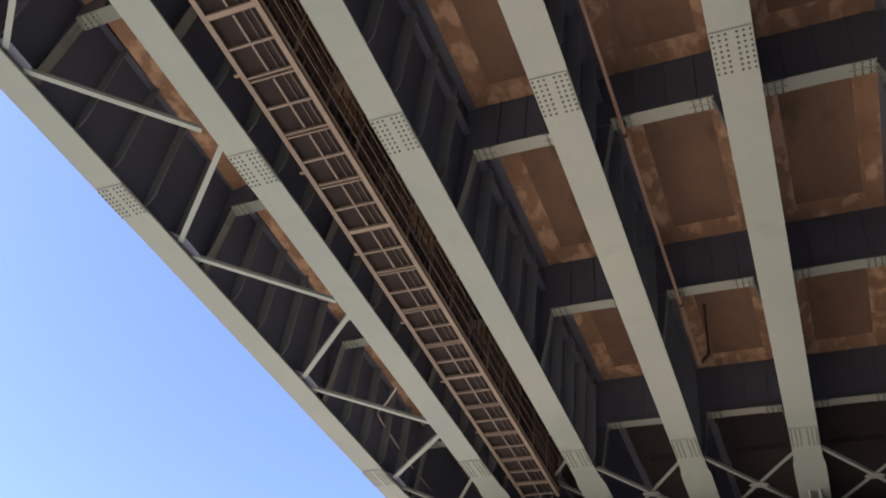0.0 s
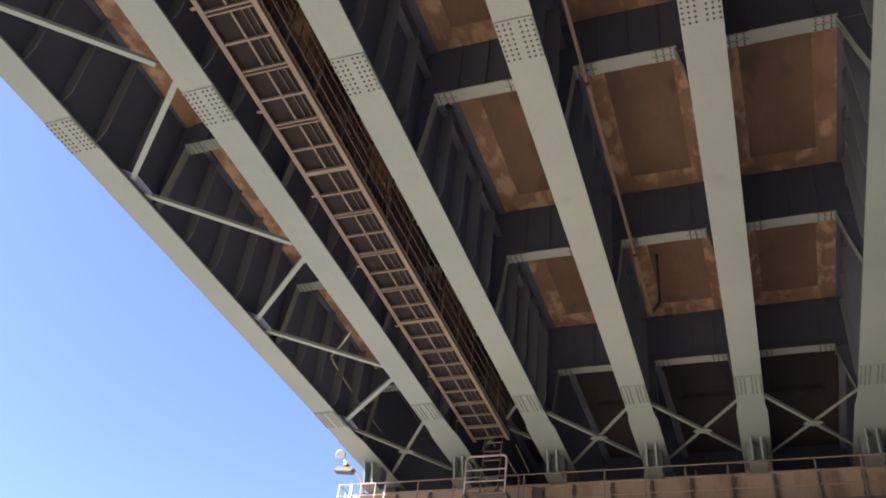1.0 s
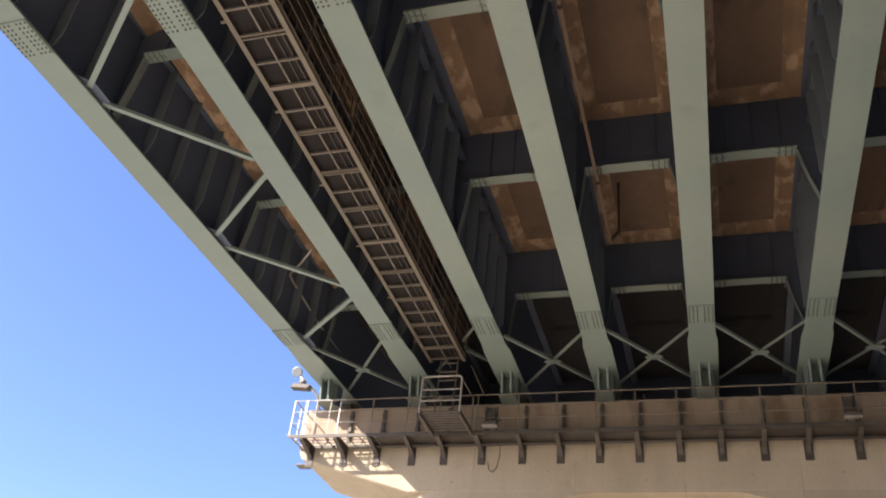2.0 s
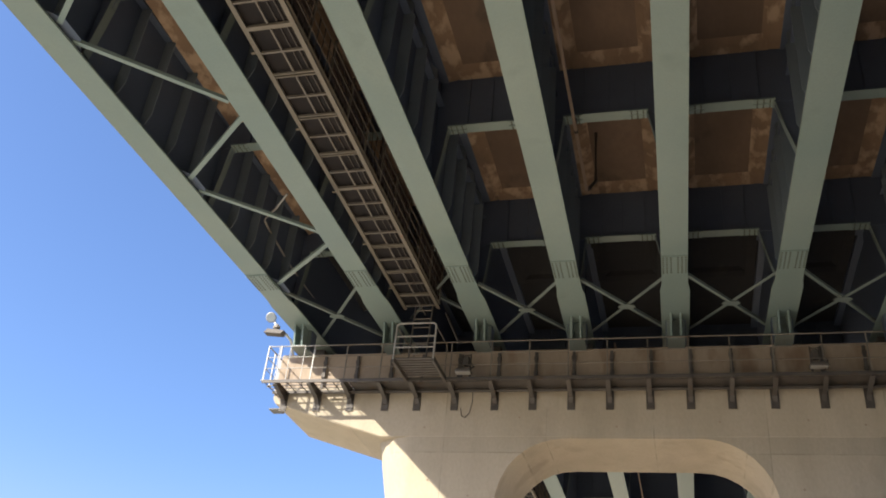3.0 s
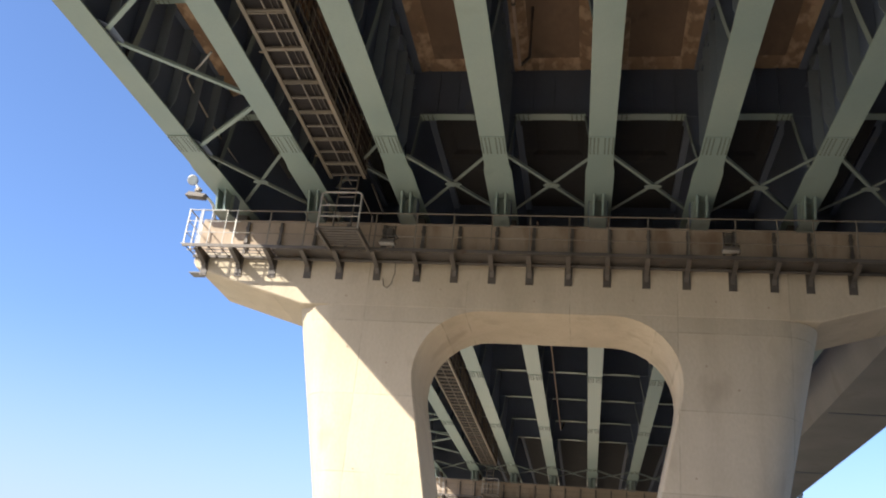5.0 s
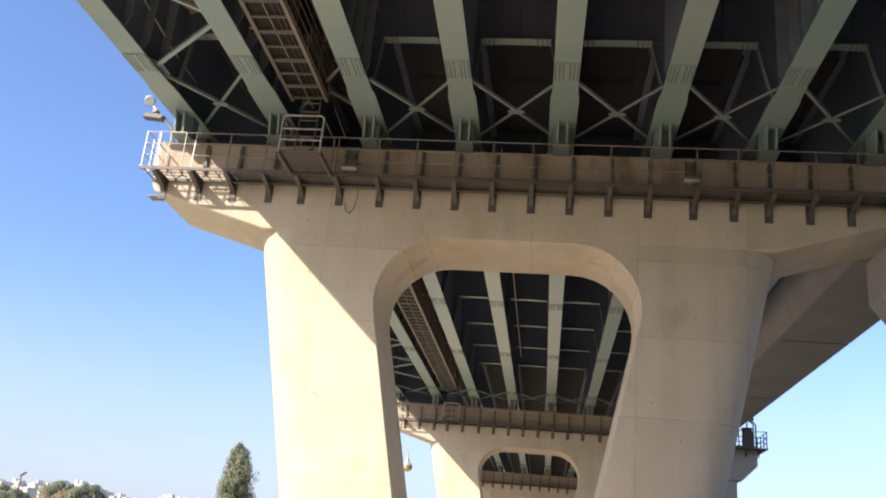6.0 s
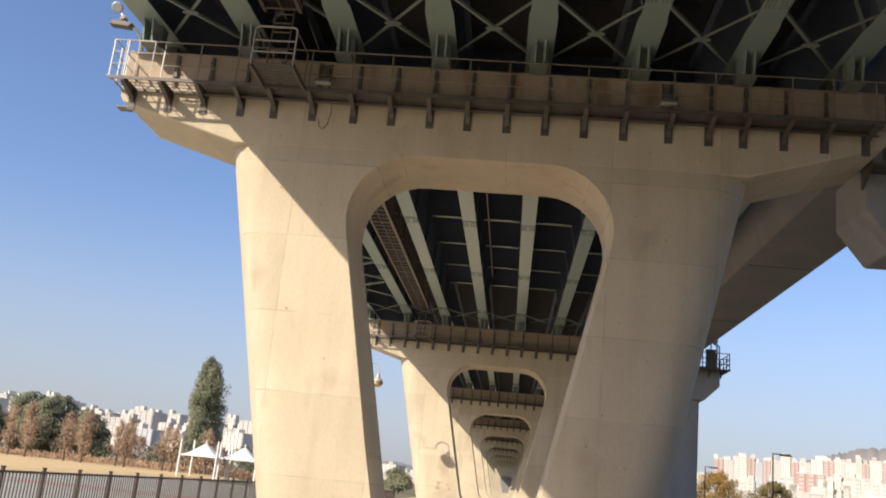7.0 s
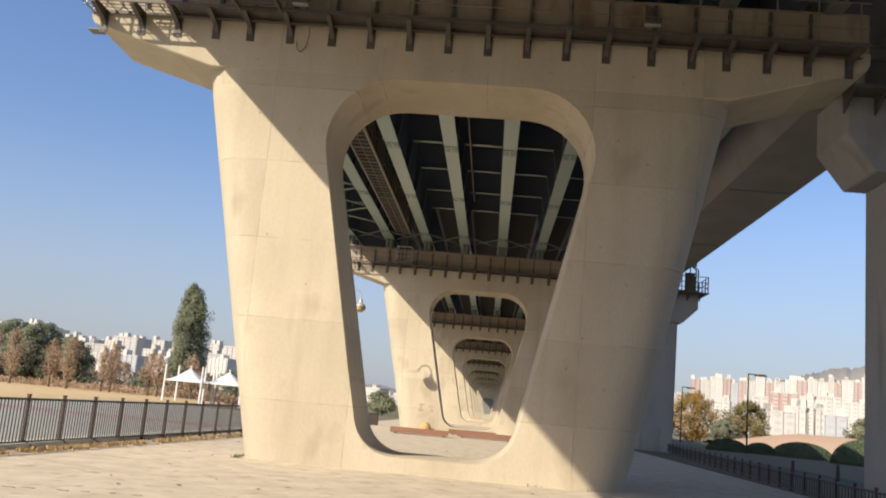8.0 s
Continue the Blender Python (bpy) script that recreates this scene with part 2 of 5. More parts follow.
BANK_DARK = mat("dark_joint_dirt", (0.24, 0.19, 0.135), (0.31, 0.25, 0.18), 3, 20, 0.95, 0, 0.2)
HEDGE = mat("clipped_hedge_leaves", (0.06, 0.085, 0.04), (0.09, 0.115, 0.055), 0.8, 6, 0.8, 0, 0.1)
SACK = mat("tan_sacking", (0.47, 0.29, 0.12), (0.55, 0.36, 0.17), 3, 30, 0.9, 0, 0.3)
PATCH = mat("faded_overpaint", (0.44, 0.36, 0.27), (0.52, 0.44, 0.33), 2.2, 12, 0.9, 0, 0.1, (0.36, 0.29, 0.21), 2.6, 0.5)
CONC_PALE = mat("pale_grey_concrete", (0.31, 0.305, 0.295), (0.38, 0.37, 0.355), 0.5, 14, 0.88, 0, 0.25, (0.26, 0.25, 0.235), 0.7, 0.58, (1, 1, 0.4))
BRASS = mat("dull_brass", (0.42, 0.27, 0.10), (0.50, 0.34, 0.15), 3, 30, 0.4, 0.3, 0.02)
LENS = mat("lamp_glass", (0.30, 0.33, 0.35), (0.36, 0.39, 0.40), 2, 20, 0.08, 0, 0.0)


# ---------------------------------------------------------------- mesh helpers
def box(bm, x0, x1, y0, y1, z0, z1):
    v = [bm.verts.new((x, y, z)) for z in (z0, z1) for y in (y0, y1) for x in (x0, x1)]
    for f in ((0, 2, 3, 1), (4, 5, 7, 6), (0, 1, 5, 4), (2, 6, 7, 3), (0, 4, 6, 2), (1, 3, 7, 5)):
        bm.faces.new([v[i] for i in f])
    return bm


def bar(bm, p, q, w, h, up=(0, 0, 1)):
    """A rectangular bar from p to q, w across and h along up."""
    p, q = Vector(p), Vector(q)
    d = (q - p).normalized()
    s = d.cross(Vector(up))
    s = s.normalized() if s.length > 1e-4 else Vector((1, 0, 0))
    u = s.cross(d).normalized()
    v = []
    for e in (p, q):
        for a, b in ((-1, -1), (1, -1), (1, 1), (-1, 1)):
            v.append(bm.verts.new(e + s * (a * w / 2) + u * (b * h / 2)))
    for f in ((3, 2, 1, 0), (4, 5, 6, 7), (0, 1, 5, 4), (1, 2, 6, 5), (2, 3, 7, 6), (3, 0, 4, 7)):
        bm.faces.new([v[i] for i in f])
    return bm


def tube(bm, pts, r, n=8, r_end=None):
    """A round pipe through pts, closed at its ends."""
    pts = [Vector(p) for p in pts]
    rings = []
    for i, p in enumerate(pts):
        d = (pts[min(i + 1, len(pts) - 1)] - pts[max(i - 1, 0)]).normalized()
        s = d.cross(Vector((0, 0, 1)))
        s = s.normalized() if s.length > 1e-3 else Vector((1, 0, 0))
        u = s.cross(d)
        rr = r if r_end is None else r + (r_end - r) * i / (len(pts) - 1)
        rings.append([bm.verts.new(p + (s * math.cos(2 * math.pi * k / n) + u * math.sin(2 * math.pi * k / n)) * rr) for k in range(n)])
    for a, b in zip(rings, rings[1:]):
        for k in range(n):
            bm.faces.new((a[k], a[(k + 1) % n], b[(k + 1) % n], b[k]))
    bm.faces.new(rings[0][::-1])
    bm.faces.new(rings[-1])
    return bm


def prism(bm, outline, axis, a, b):
    """An outline in the plane across axis ('x': (y, z) pairs, 'y': (x, z), 'z': (x, y)), drawn out from a to b."""
    def at(p, t):
        return {"x": (t, p[0], p[1]), "y": (p[0], t, p[1]), "z": (p[0], p[1], t)}[axis]
    lo = [bm.verts.new(at(p, a)) for p in outline]
    hi = [bm.verts.new(at(p, b)) for p in outline]
    bm.faces.new(lo)
    bm.faces.new(hi[::-1])
    k = len(outline)
    for i in range(k):
        bm.faces.new((lo[i], hi[i], hi[(i + 1) % k], lo[(i + 1) % k]))
    return bm


def dome(bm, c, r, rz, rows=4, n=8):
    """A faceted upper half of an ellipsoid."""
    c = Vector(c)
    rings = [[bm.verts.new(c + Vector((r * math.cos(a) * math.cos(6.2832 * k / n), r * math.cos(a) * math.sin(6.2832 * k / n), rz * math.sin(a)))) for k in range(n)]
             for a in [i * math.pi / 2 / rows for i in range(rows)]]
    top = bm.verts.new(c + Vector((0, 0, rz)))
    for a, b in zip(rings, rings[1:]):
        for k in range(n):
            bm.faces.new((a[k], a[(k + 1) % n], b[(k + 1) % n], b[k]))
    for k in range(n):
        bm.faces.new((rings[-1][k], rings[-1][(k + 1) % n], top))
    bm.faces.new(rings[0][::-1])
    return bm


def soften(bm, width, segments=2):
    bmesh.ops.recalc_face_normals(bm, faces=bm.faces)
    sharp = [e for e in bm.edges if len(e.link_faces) == 2 and e.calc_face_angle(0) > 0.5]
    bmesh.ops.bevel(bm, geom=sharp, offset=width, segments=segments, affect="EDGES", clamp_overlap=True)
    return bm


def base_of(ob):
    at = Vector((0, 0, 0))
    while ob:
        at += ob.location
        ob = ob.parent
    return at


def mesh_of(name, bm, material, smooth=False):
    bmesh.ops.recalc_face_normals(bm, faces=bm.faces)
    me = bpy.data.meshes.new(name)
    bm.to_mesh(me)
    bm.free()
    me.materials.append(material)
    if smooth:
        me.polygons.foreach_set("use_smooth", [True] * len(me.polygons))
    return me


def part(name, bm, material, parent=None, label="", smooth=False):
    """Links a bmesh, given in world metres, as one mesh object under its parent."""
    if parent:
        bmesh.ops.translate(bm, verts=bm.verts, vec=-base_of(parent))
    ob = new(name, mesh_of(name, bm, material, smooth))
    ob.parent = parent
    return tagged(ob, label)


def piece(name, me, parent, at, turn=0.0, label=""):
    """One more object on a shared mesh, at a world place under its parent."""
    ob = new(name, me)
    ob.parent = parent
    ob.location = Vector(at) - base_of(parent)
    ob.rotation_euler.z = turn
    return tagged(ob, label)


def thing(name, at, label, category, group="", kind=""):
    ob = new(name)
    ob.location = at
    return tagged(ob, label, category, group, kind)


# ---------------------------------------------------------------- plan of the bridge
SPAN = 41.2                       # pier to pier
AXIS = 1.35                       # middle of the pier's thickness
MID = 4.5                         # middle of the deck
GIRDERS = [-5.2, -2.36, 0.39, 3.104, 5.785, 8.5, 11.23, 13.96]
SPLAY = [-0.031, -0.014, -0.0027, 0.0084, 0.016, 0.016, 0.016, 0.016]   # sideways run of each girder per metre towards the viewer
PIN = -3.7                        # the y at which GIRDERS holds
ZF = 13.32                        # underside of the girders
ZS = 16.96                        # underside of the slab
ZB = 15.30                        # underside of the cross beams
ROWS_Y = [-1.5 - 5.19 * k for k in range(8)]


def girder_x(i, y):
    """Where girder i of the span before the pier stands at y."""
    return GIRDERS[i] + SPLAY[i] * (PIN - y)


# ---------------------------------------------------------------- ground
def ground_sheet(name, x0, x1, y0, y1, z, material, label, thick=0.05, kind="structure", category="ground"):
    ob = part(name, box(bmesh.new(), x0, x1, y0, y1, z - thick, z), material)
    return tagged(ob, label, category, kind=kind)


ground_sheet("ground", -2500, 2500, -2500, 2500, -0.02, SOIL, "dry ground reaching to the horizon", 0.5)
ground_sheet("pavement", -4.25, 15.6, -36, 150, 0.0, PAVE, "sandy beige paving under the bridge", 0.018, category="pavement")
ground_sheet("court", -23.5, -5.0, -30, 52, 0.0, COURT, "grey green sports court behind the fence", 0.018, category="court")
ground_sheet("court_lane", -23.5, -5.6, 16, 19.5, 0.006, COURT_RED, "red lane painted across the court", 0.005, category="court")
ground_sheet("planting_bed", 22.9, 44.0, -30, 86, 0.0, BED, "dark planted strip beside the fence", 0.018, category="planting bed")
ground_sheet("verge", 15.75, 19.9, -30, 90, 0.0, BED, "dark planted strip along the low fence", 0.018, category="planting bed")
ground_sheet("road", 20.1, 22.7, -70, 150, 0.0, ASPHALT, "narrow dark asphalt path beside the bridge", 0.018, category="road")


# ---------------------------------------------------------------- pier
def rounded_opening(n_side, grow=0.0):
    """The opening's outline, from the middle of the top, clockwise: (x, z)."""
    c = 4.46
    def half(z):
        return c - (1.0 + (8.0 - z) * 0.215)
    top, bottom = 10.09 + grow, 0.38 - grow
    corners = [(c + half(top) + grow, top, 1.75), (c + half(bottom) + grow, bottom, 1.05), (c - half(bottom) - grow, bottom, 1.05), (c - half(top) - grow, top, 1.75)]
    pts = []
    for i, (x, z, r) in enumerate(corners):
        a, b = Vector(corners[i - 1][:2]), Vector(corners[(i + 1) % 4][:2])
        p = Vector((x, z))
        u, v = (a - p).normalized(), (b - p).normalized()
        half_angle = u.angle(v) / 2
        d = r / math.tan(half_angle)
        o = p + (u + v).normalized() * (r / math.sin(half_angle))
        s, e = p + u * d, p + v * d
        a0, a1 = math.atan2(s.y - o.y, s.x - o.x), math.atan2(e.y - o.y, e.x - o.x)
        while a1 > a0:
            a1 -= 2 * math.pi
        pts += [(o.x + r * math.cos(a0 + (a1 - a0) * k / n_side), o.y + r * math.sin(a0 + (a1 - a0) * k / n_side)) for k in range(n_side + 1)]
    return pts


LEGS_MID, HALF, TAPER = 4.42, 4.88, 0.222


def leg_outline(p):
    """Where the ray from the opening's heart through p meets the pier's outer edge, and the width of the rounded end there."""
    cx, cz = 4.53, 5.0
    dx, dz = p[0] - cx, p[1] - cz
    best = None
    for side in (-1, 1):
        # outer edge: |x - LEGS_MID| = HALF + TAPER z
        k = dx * side - TAPER * dz
        if k > 1e-6:
            t = (HALF + TAPER * cz - (cx - LEGS_MID) * side) / k
            best = t if best is None else min(best, t)
    if dz > 1e-6:
        t = (10.22 - cz) / dz
        best = t if best is None else min(best, t)
    if dz < -1e-6:
        t = (-0.4 - cz) / dz
        best = t if best is None else min(best, t)
    return cx + dx * best, cz + dz * best


def pier_frame(bm):
    """The legs, sill and head round the opening, swept as one ring."""
    T = 2.7
    inner = rounded_opening(9)
    # finer points along the straight runs
    dense = []
    for i, p in enumerate(inner):
        q = inner[(i + 1) % len(inner)]
        d = math.hypot(q[0] - p[0], q[1] - p[1])
        n = max(1, int(d / 0.45))
        dense += [(p[0] + (q[0] - p[0]) * k / n, p[1] + (q[1] - p[1]) * k / n) for k in range(n)]
    outer = [leg_outline(p) for p in dense]
    # the corners of the outer edge are kept
    for cx, cz in ((LEGS_MID - HALF - TAPER * 10.22, 10.22), (LEGS_MID + HALF + TAPER * 10.22, 10.22), (LEGS_MID - HALF + TAPER * 0.4, -0.4), (LEGS_MID + HALF - TAPER * 0.4, -0.4)):
        i = min(range(len(outer)), key=lambda j: (outer[j][0] - cx) ** 2 + (outer[j][1] - cz) ** 2)
        outer[i] = (cx, cz)
    rings = []
    arc = 10
    for p, o in zip(dense, outer):
        limit = HALF + TAPER * o[1]
        flat = limit - 1.15
        row = [Vector((p[0], 0.05, p[1])), Vector((p[0] + (o[0] - p[0]) * 0.012, 0.0, p[1] + (o[1] - p[1]) * 0.012))]
        reach = o[0] - LEGS_MID
        for k in range(arc + 1):
            a = math.pi * k / arc - math.pi / 2
            y = T / 2 + T / 2 * math.sin(a)
            w = flat + 1.15 * max(0.0, math.cos(a)) ** 0.8
            x = LEGS_MID + max(-w, min(w, reach))
            # on the head and the sill the edge stays square
            row.append(Vector((x, y, o[1])))
        row += [Vector((p[0] + (o[0] - p[0]) * 0.012, T, p[1] + (o[1] - p[1]) * 0.012)), Vector((p[0], T - 0.05, p[1]))]
        rings.append([bm.verts.new(v) for v in row])
    m = len(rings[0])
    for i in range(len(rings)):
        a, b = rings[i], rings[(i + 1) % len(rings)]
        for k in range(m):
            try:
                bm.faces.new((a[k], a[(k + 1) % m], b[(k + 1) % m], b[k]))
            except ValueError:
                pass
    bmesh.ops.remove_doubles(bm, verts=bm.verts, dist=0.0005)
    return bm


CAP_L, CAP_R = -5.87, 2 * MID + 5.87


def build_pier():
    p = thing("bridge_pier", (MID, AXIS, 0), "cream concrete portal pier with a rounded opening and wide cap", "bridge pier", "piers under the bridge", "structure")
    legs = part("pier_frame", pier_frame(bmesh.new()), CONC, p, smooth=True)
    legs.data.polygons.foreach_set("use_smooth", [True] * len(legs.data.polygons))
    legs.modifiers.new("edges", "EDGE_SPLIT").split_angle = radians(35)
    cap = bmesh.new()
    prism(cap, [(CAP_L, 11.62), (CAP_L, 11.3), (CAP_L + 0.12, 11.12), (-2.37, 10.12), (11.37, 10.12), (CAP_R - 0.12, 11.12), (CAP_R, 11.3), (CAP_R, 11.62)], "y", -0.006, 2.706)
    soften(cap, 0.03, 1)
    part("pier_cap", cap, CONC, p)
    part("cap_crown", soften(box(bmesh.new(), CAP_L + 0.02, CAP_R - 0.02, 0.03, 2.67, 11.62, 12.72), 0.025, 1), CONC_SHADE_STAIN, p, "upper band of the cap, darkened for shade and brown stained")
    part("drip_plate", soften(box(bmesh.new(), -6.02, -5.66, 0.15, 0.5, 11.02, 11.06), 0.006, 1), CONC_GREY, p)
    plug = bmesh.new()
    tube(plug, [(0, -0.008, 0), (0, 0.02, 0)], 0.032, 8)
    plug_me = mesh_of("tie_hole", plug, CONC_SHADE_STAIN)
    rg = random.Random(12)
    for x, z in ((-0.9, 8.9), (0.2, 8.6), (-0.2, 5.7), (0.9, 4.4), (8.5, 8.8), (9.3, 8.2), (8.3, 6.0), (9.0, 5.0), (8.0, 3.6), (8.6, 2.4), (7.6, 2.9), (-1.2, 10.5), (1.6, 10.6), (4.1, 10.5), (6.6, 10.45), (8.9, 10.6), (10.2, 10.5)):
        piece("tie_hole", plug_me, p, (x + rg.uniform(-0.1, 0.1), -0.002, z + rg.uniform(-0.1, 0.1)))
    for gx in GIRDERS:
        part("bearing_block", soften(box(bmesh.new(), gx - 0.34, gx + 0.34, 0.75, 1.95, 12.72, 13.0), 0.02, 1), CONC_GREY, p)
        part("bearing", box(bmesh.new(), gx - 0.27, gx + 0.27, 0.95, 1.75, 13.0, ZF), STEEL, p)
    return p


pier = build_pier()


# ---------------------------------------------------------------- walkway round the pier cap
def build_walkway():
    w = thing("pier_walkway", (MID, 0.0, 11.5), "weathered brown steel inspection walkway bracketed to the pier cap", "walkway", "walkways on the piers", "")
    bracket = bmesh.new()
    box(bracket, -0.105, 0.105, -0.035, 0.0, -0.61, 0.02)
    prism(bracket, [(0.0, 0.0), (-0.84, 0.0), (-0.84, -0.09), (-0.12, -0.27), (0.0, -0.42)], "x", -0.012, 0.012)
    box(bracket, -0.07, 0.07, -0.86, 0.0, -0.012, 0.012)
    prism(bracket, [(-0.84, -0.09), (-0.84, -0.105), (-0.12, -0.285), (-0.03, -0.43), (-0.03, -0.41), (-0.12, -0.27)], "x", -0.06, 0.06)
    for sx in (-0.05, 0.05):
        for z in (-0.55, -0.42):
            box(bracket, sx - 0.015, sx + 0.015, -0.055, -0.035, z - 0.015, z + 0.015)
    bracket_me = mesh_of("bracket", bracket, STEEL)
    post = bmesh.new()
    box(post, -0.016, 0.016, -0.016, 0.016, 0.0, 1.1)
    box(post, -0.06, 0.06, -0.04, 0.04, 0.0, 0.015)
    # same posts twice: duller colour for those in shade, pale for the sunlit end
    shaded_post_me = mesh_of("post", post.copy(), RAIL)
    post_me = mesh_of("post", post, GALV)
    strap = bmesh.new()
    box(strap, -0.04, 0.04, -0.05, 0.0, 0.0, 0.98)
    box(strap, -0.055, 0.055, -0.06, 0.0, 0.3, 0.4)
    box(strap, -0.055, 0.055, -0.06, 0.0, 0.74, 0.84)
    strap_me = mesh_of("wall_strap", strap, STEEL)
    xs = [x + 0.035 for x in (-5.53, -4.48, -3.46, -2.4, -1.46, -0.37, 0.77, 1.82, 2.87, 3.9, 4.95, 5.98, 7.01, 8.05, 9.23, 10.27, 11.16, 12.2, 13.23, 14.27)]
    for x in xs:
        piece("bracket", bracket_me, w, (x, 0, 11.5))
        piece("post", post_me if x < -4.3 else shaded_post_me, w, (x, -0.8, 11.52))
    for x in xs[:-1]:
        if x > -4.8:
            piece("wall_strap", strap_me, w, (x + 0.06, 0, 11.62))
    end = xs[-1] + 0.25
    x0 = -5.9
    # One railing: sun and shade put into its colour, pale end, duller rest.
    for z, r in ((12.6, 0.018), (12.25, 0.012), (11.9, 0.012)):
        part("rail", tube(bmesh.new(), [(x0, -0.8, z), (-4.3, -0.8, z)], r, 8), GALV, w)
        part("rail", tube(bmesh.new(), [(-4.3, -0.8, z), (end, -0.8, z)], r, 8), RAIL, w)
        part("rail", tube(bmesh.new(), [(x0, -0.8, z), (x0, 0.55, z)], r, 8), GALV, w)
    for y in (-0.8, -0.35, 0.1, 0.55):
        piece("post", post_me, w, (x0, y, 11.52))
    # small gate frames of the end bay
    for x in (-5.55, -5.2, -4.75):
        part("upright", tube(bmesh.new(), [(x, -0.8, 11.52), (x, -0.8, 12.6)], 0.014, 6), GALV, w)
    # floor: stringers and open grating
    for y in (-0.84, -0.05):
        part("stringer", box(bmesh.new(), x0, end, y - 0.02, y + 0.02, 11.43, 11.52), STEEL, w)
    grate = bmesh.new()
    for k in range(3):
        y = -0.64 + 0.22 * k
        box(grate, x0, end, y - 0.008, y + 0.008, 11.515, 11.545)
    x = x0
    while x < end:
        box(grate, x - 0.01, x + 0.01, -0.83, -0.03, 11.512, 11.53)
        x += 0.35
    tagged(part("grating", grate, STEEL, w), kind="stuff")
    part("floor_plate", box(bmesh.new(), -3.3, end, -0.62, -0.07, 11.495, 11.51), STEEL, w, "dark chequered floor plate")
    for y, z, r in ((-0.16, 11.39, 0.028), (-0.3, 11.36, 0.02)):
        part("conduit", tube(bmesh.new(), [(-4.2, y, z), (end, y, z)], r, 8), STEEL, w)
    return w


walkway = build_walkway()


# ---------------------------------------------------------------- deck slab
def build_slab(y0, y1):
    s = thing("bridge_deck", (MID, (y0 + y1) / 2, ZS), "brown stained concrete deck slab over the girders", "bridge deck", kind="structure")
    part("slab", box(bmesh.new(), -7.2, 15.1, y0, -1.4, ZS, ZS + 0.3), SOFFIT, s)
    part("slab", box(bmesh.new(), -7.2, 15.1, -1.4, y1, ZS, ZS + 0.3), SOFFIT_SHADED, s, "shade darkened slab over the pier and beyond")
    for x0, x1 in ((-7.2, -6.85), (14.75, 15.1)):
        part("parapet", box(bmesh.new(), x0, x1, y0, y1, ZS + 0.3, ZS + 1.3), CONC, s)
    return s


# carried on unseen behind the camera, to keep light out from there
build_slab(-160, 620)


# haunches: sloped bands of paler concrete along the girders and the cross beams
def haunches():
    for i in range(7):
        for k in range(-1, 7):
            y1 = ROWS_Y[k] if k >= 0 else 3.5
            y0 = ROWS_Y[k + 1]
            gx, nx = girder_x(i, (y0 + y1) / 2), girder_x(i + 1, (y0 + y1) / 2)
            bm = bmesh.new()
            w = 0.46
            deep = 0.95 if i == 0 else 0.13
            run = 0.95 if i == 0 else w
            prism(bm, [(gx + 0.2, ZS), (gx + 0.2, ZS - deep), (gx + 0.2 + run * 0.5, ZS - deep * 0.8), (gx + 0.2 + run, ZS)], "y", y0 + 0.02, y1 - 0.02)
            prism(bm, [(nx - 0.2, ZS), (nx - 0.2 - w, ZS), (nx - 0.2 - w * 0.6, ZS - 0.1), (nx - 0.2, ZS - 0.13)], "y", y0 + 0.02, y1 - 0.02)
            prism(bm, [(y1 - 0.03, ZS), (y1 - 0.03, ZS - 0.125), (y1 - 0.3, ZS - 0.09), (y1 - 0.45, ZS)], "x", gx + 0.5, nx - 0.5)
            # the bay over the pier takes the soffit colour darkened for shade
            ob = part("slab_haunch", bm, HAUNCH if k >= 0 else SOFFIT_SHADED)
            tagged(ob, ("ochre patched" if k >= 0 else "shade darkened") + " concrete haunch under the deck slab", "haunch", "haunches under the slab", "structure")


haunches()


# ---------------------------------------------------------------- girders
def bolt_mesh(name, spots, r=0.02, h=0.02):
    """Bolt heads hanging under a plate, at (x, y) spots."""
    bm = bmesh.new()
    for x, y in spots:
        lo = [bm.verts.new((x + r * 0.8 * math.cos(k * math.pi / 3), y + r * 0.8 * math.sin(k * math.pi / 3), -h)) for k in range(6)]
        hi = [bm.verts.new((x + r * math.cos(k * math.pi / 3), y + r * math.sin(k * math.pi / 3), 0)) for k in range(6)]
        bm.faces.new(lo)
        for k in range(6):
            bm.faces.new((hi[k], hi[(k + 1) % 6], lo[(k + 1) % 6], lo[k]))
    return mesh_of(name, bm, BOLT)


FLANGE_BOLTS = bolt_mesh("bolts", [(sx * (0.083 + 0.094 * i), -0.35 + 0.1 * j) for sx in (-1, 1) for i in range(3) for j in range(8)], 0.023, 0.013)
BEAM_BOLTS = bolt_mesh("bolts", [(-0.13 + 0.13 * i, sy * (0.045 + 0.068 * j)) for i in range(3) for sy in (-1, 1) for j in range(2)], 0.022, 0.012)
WEB = 0.034


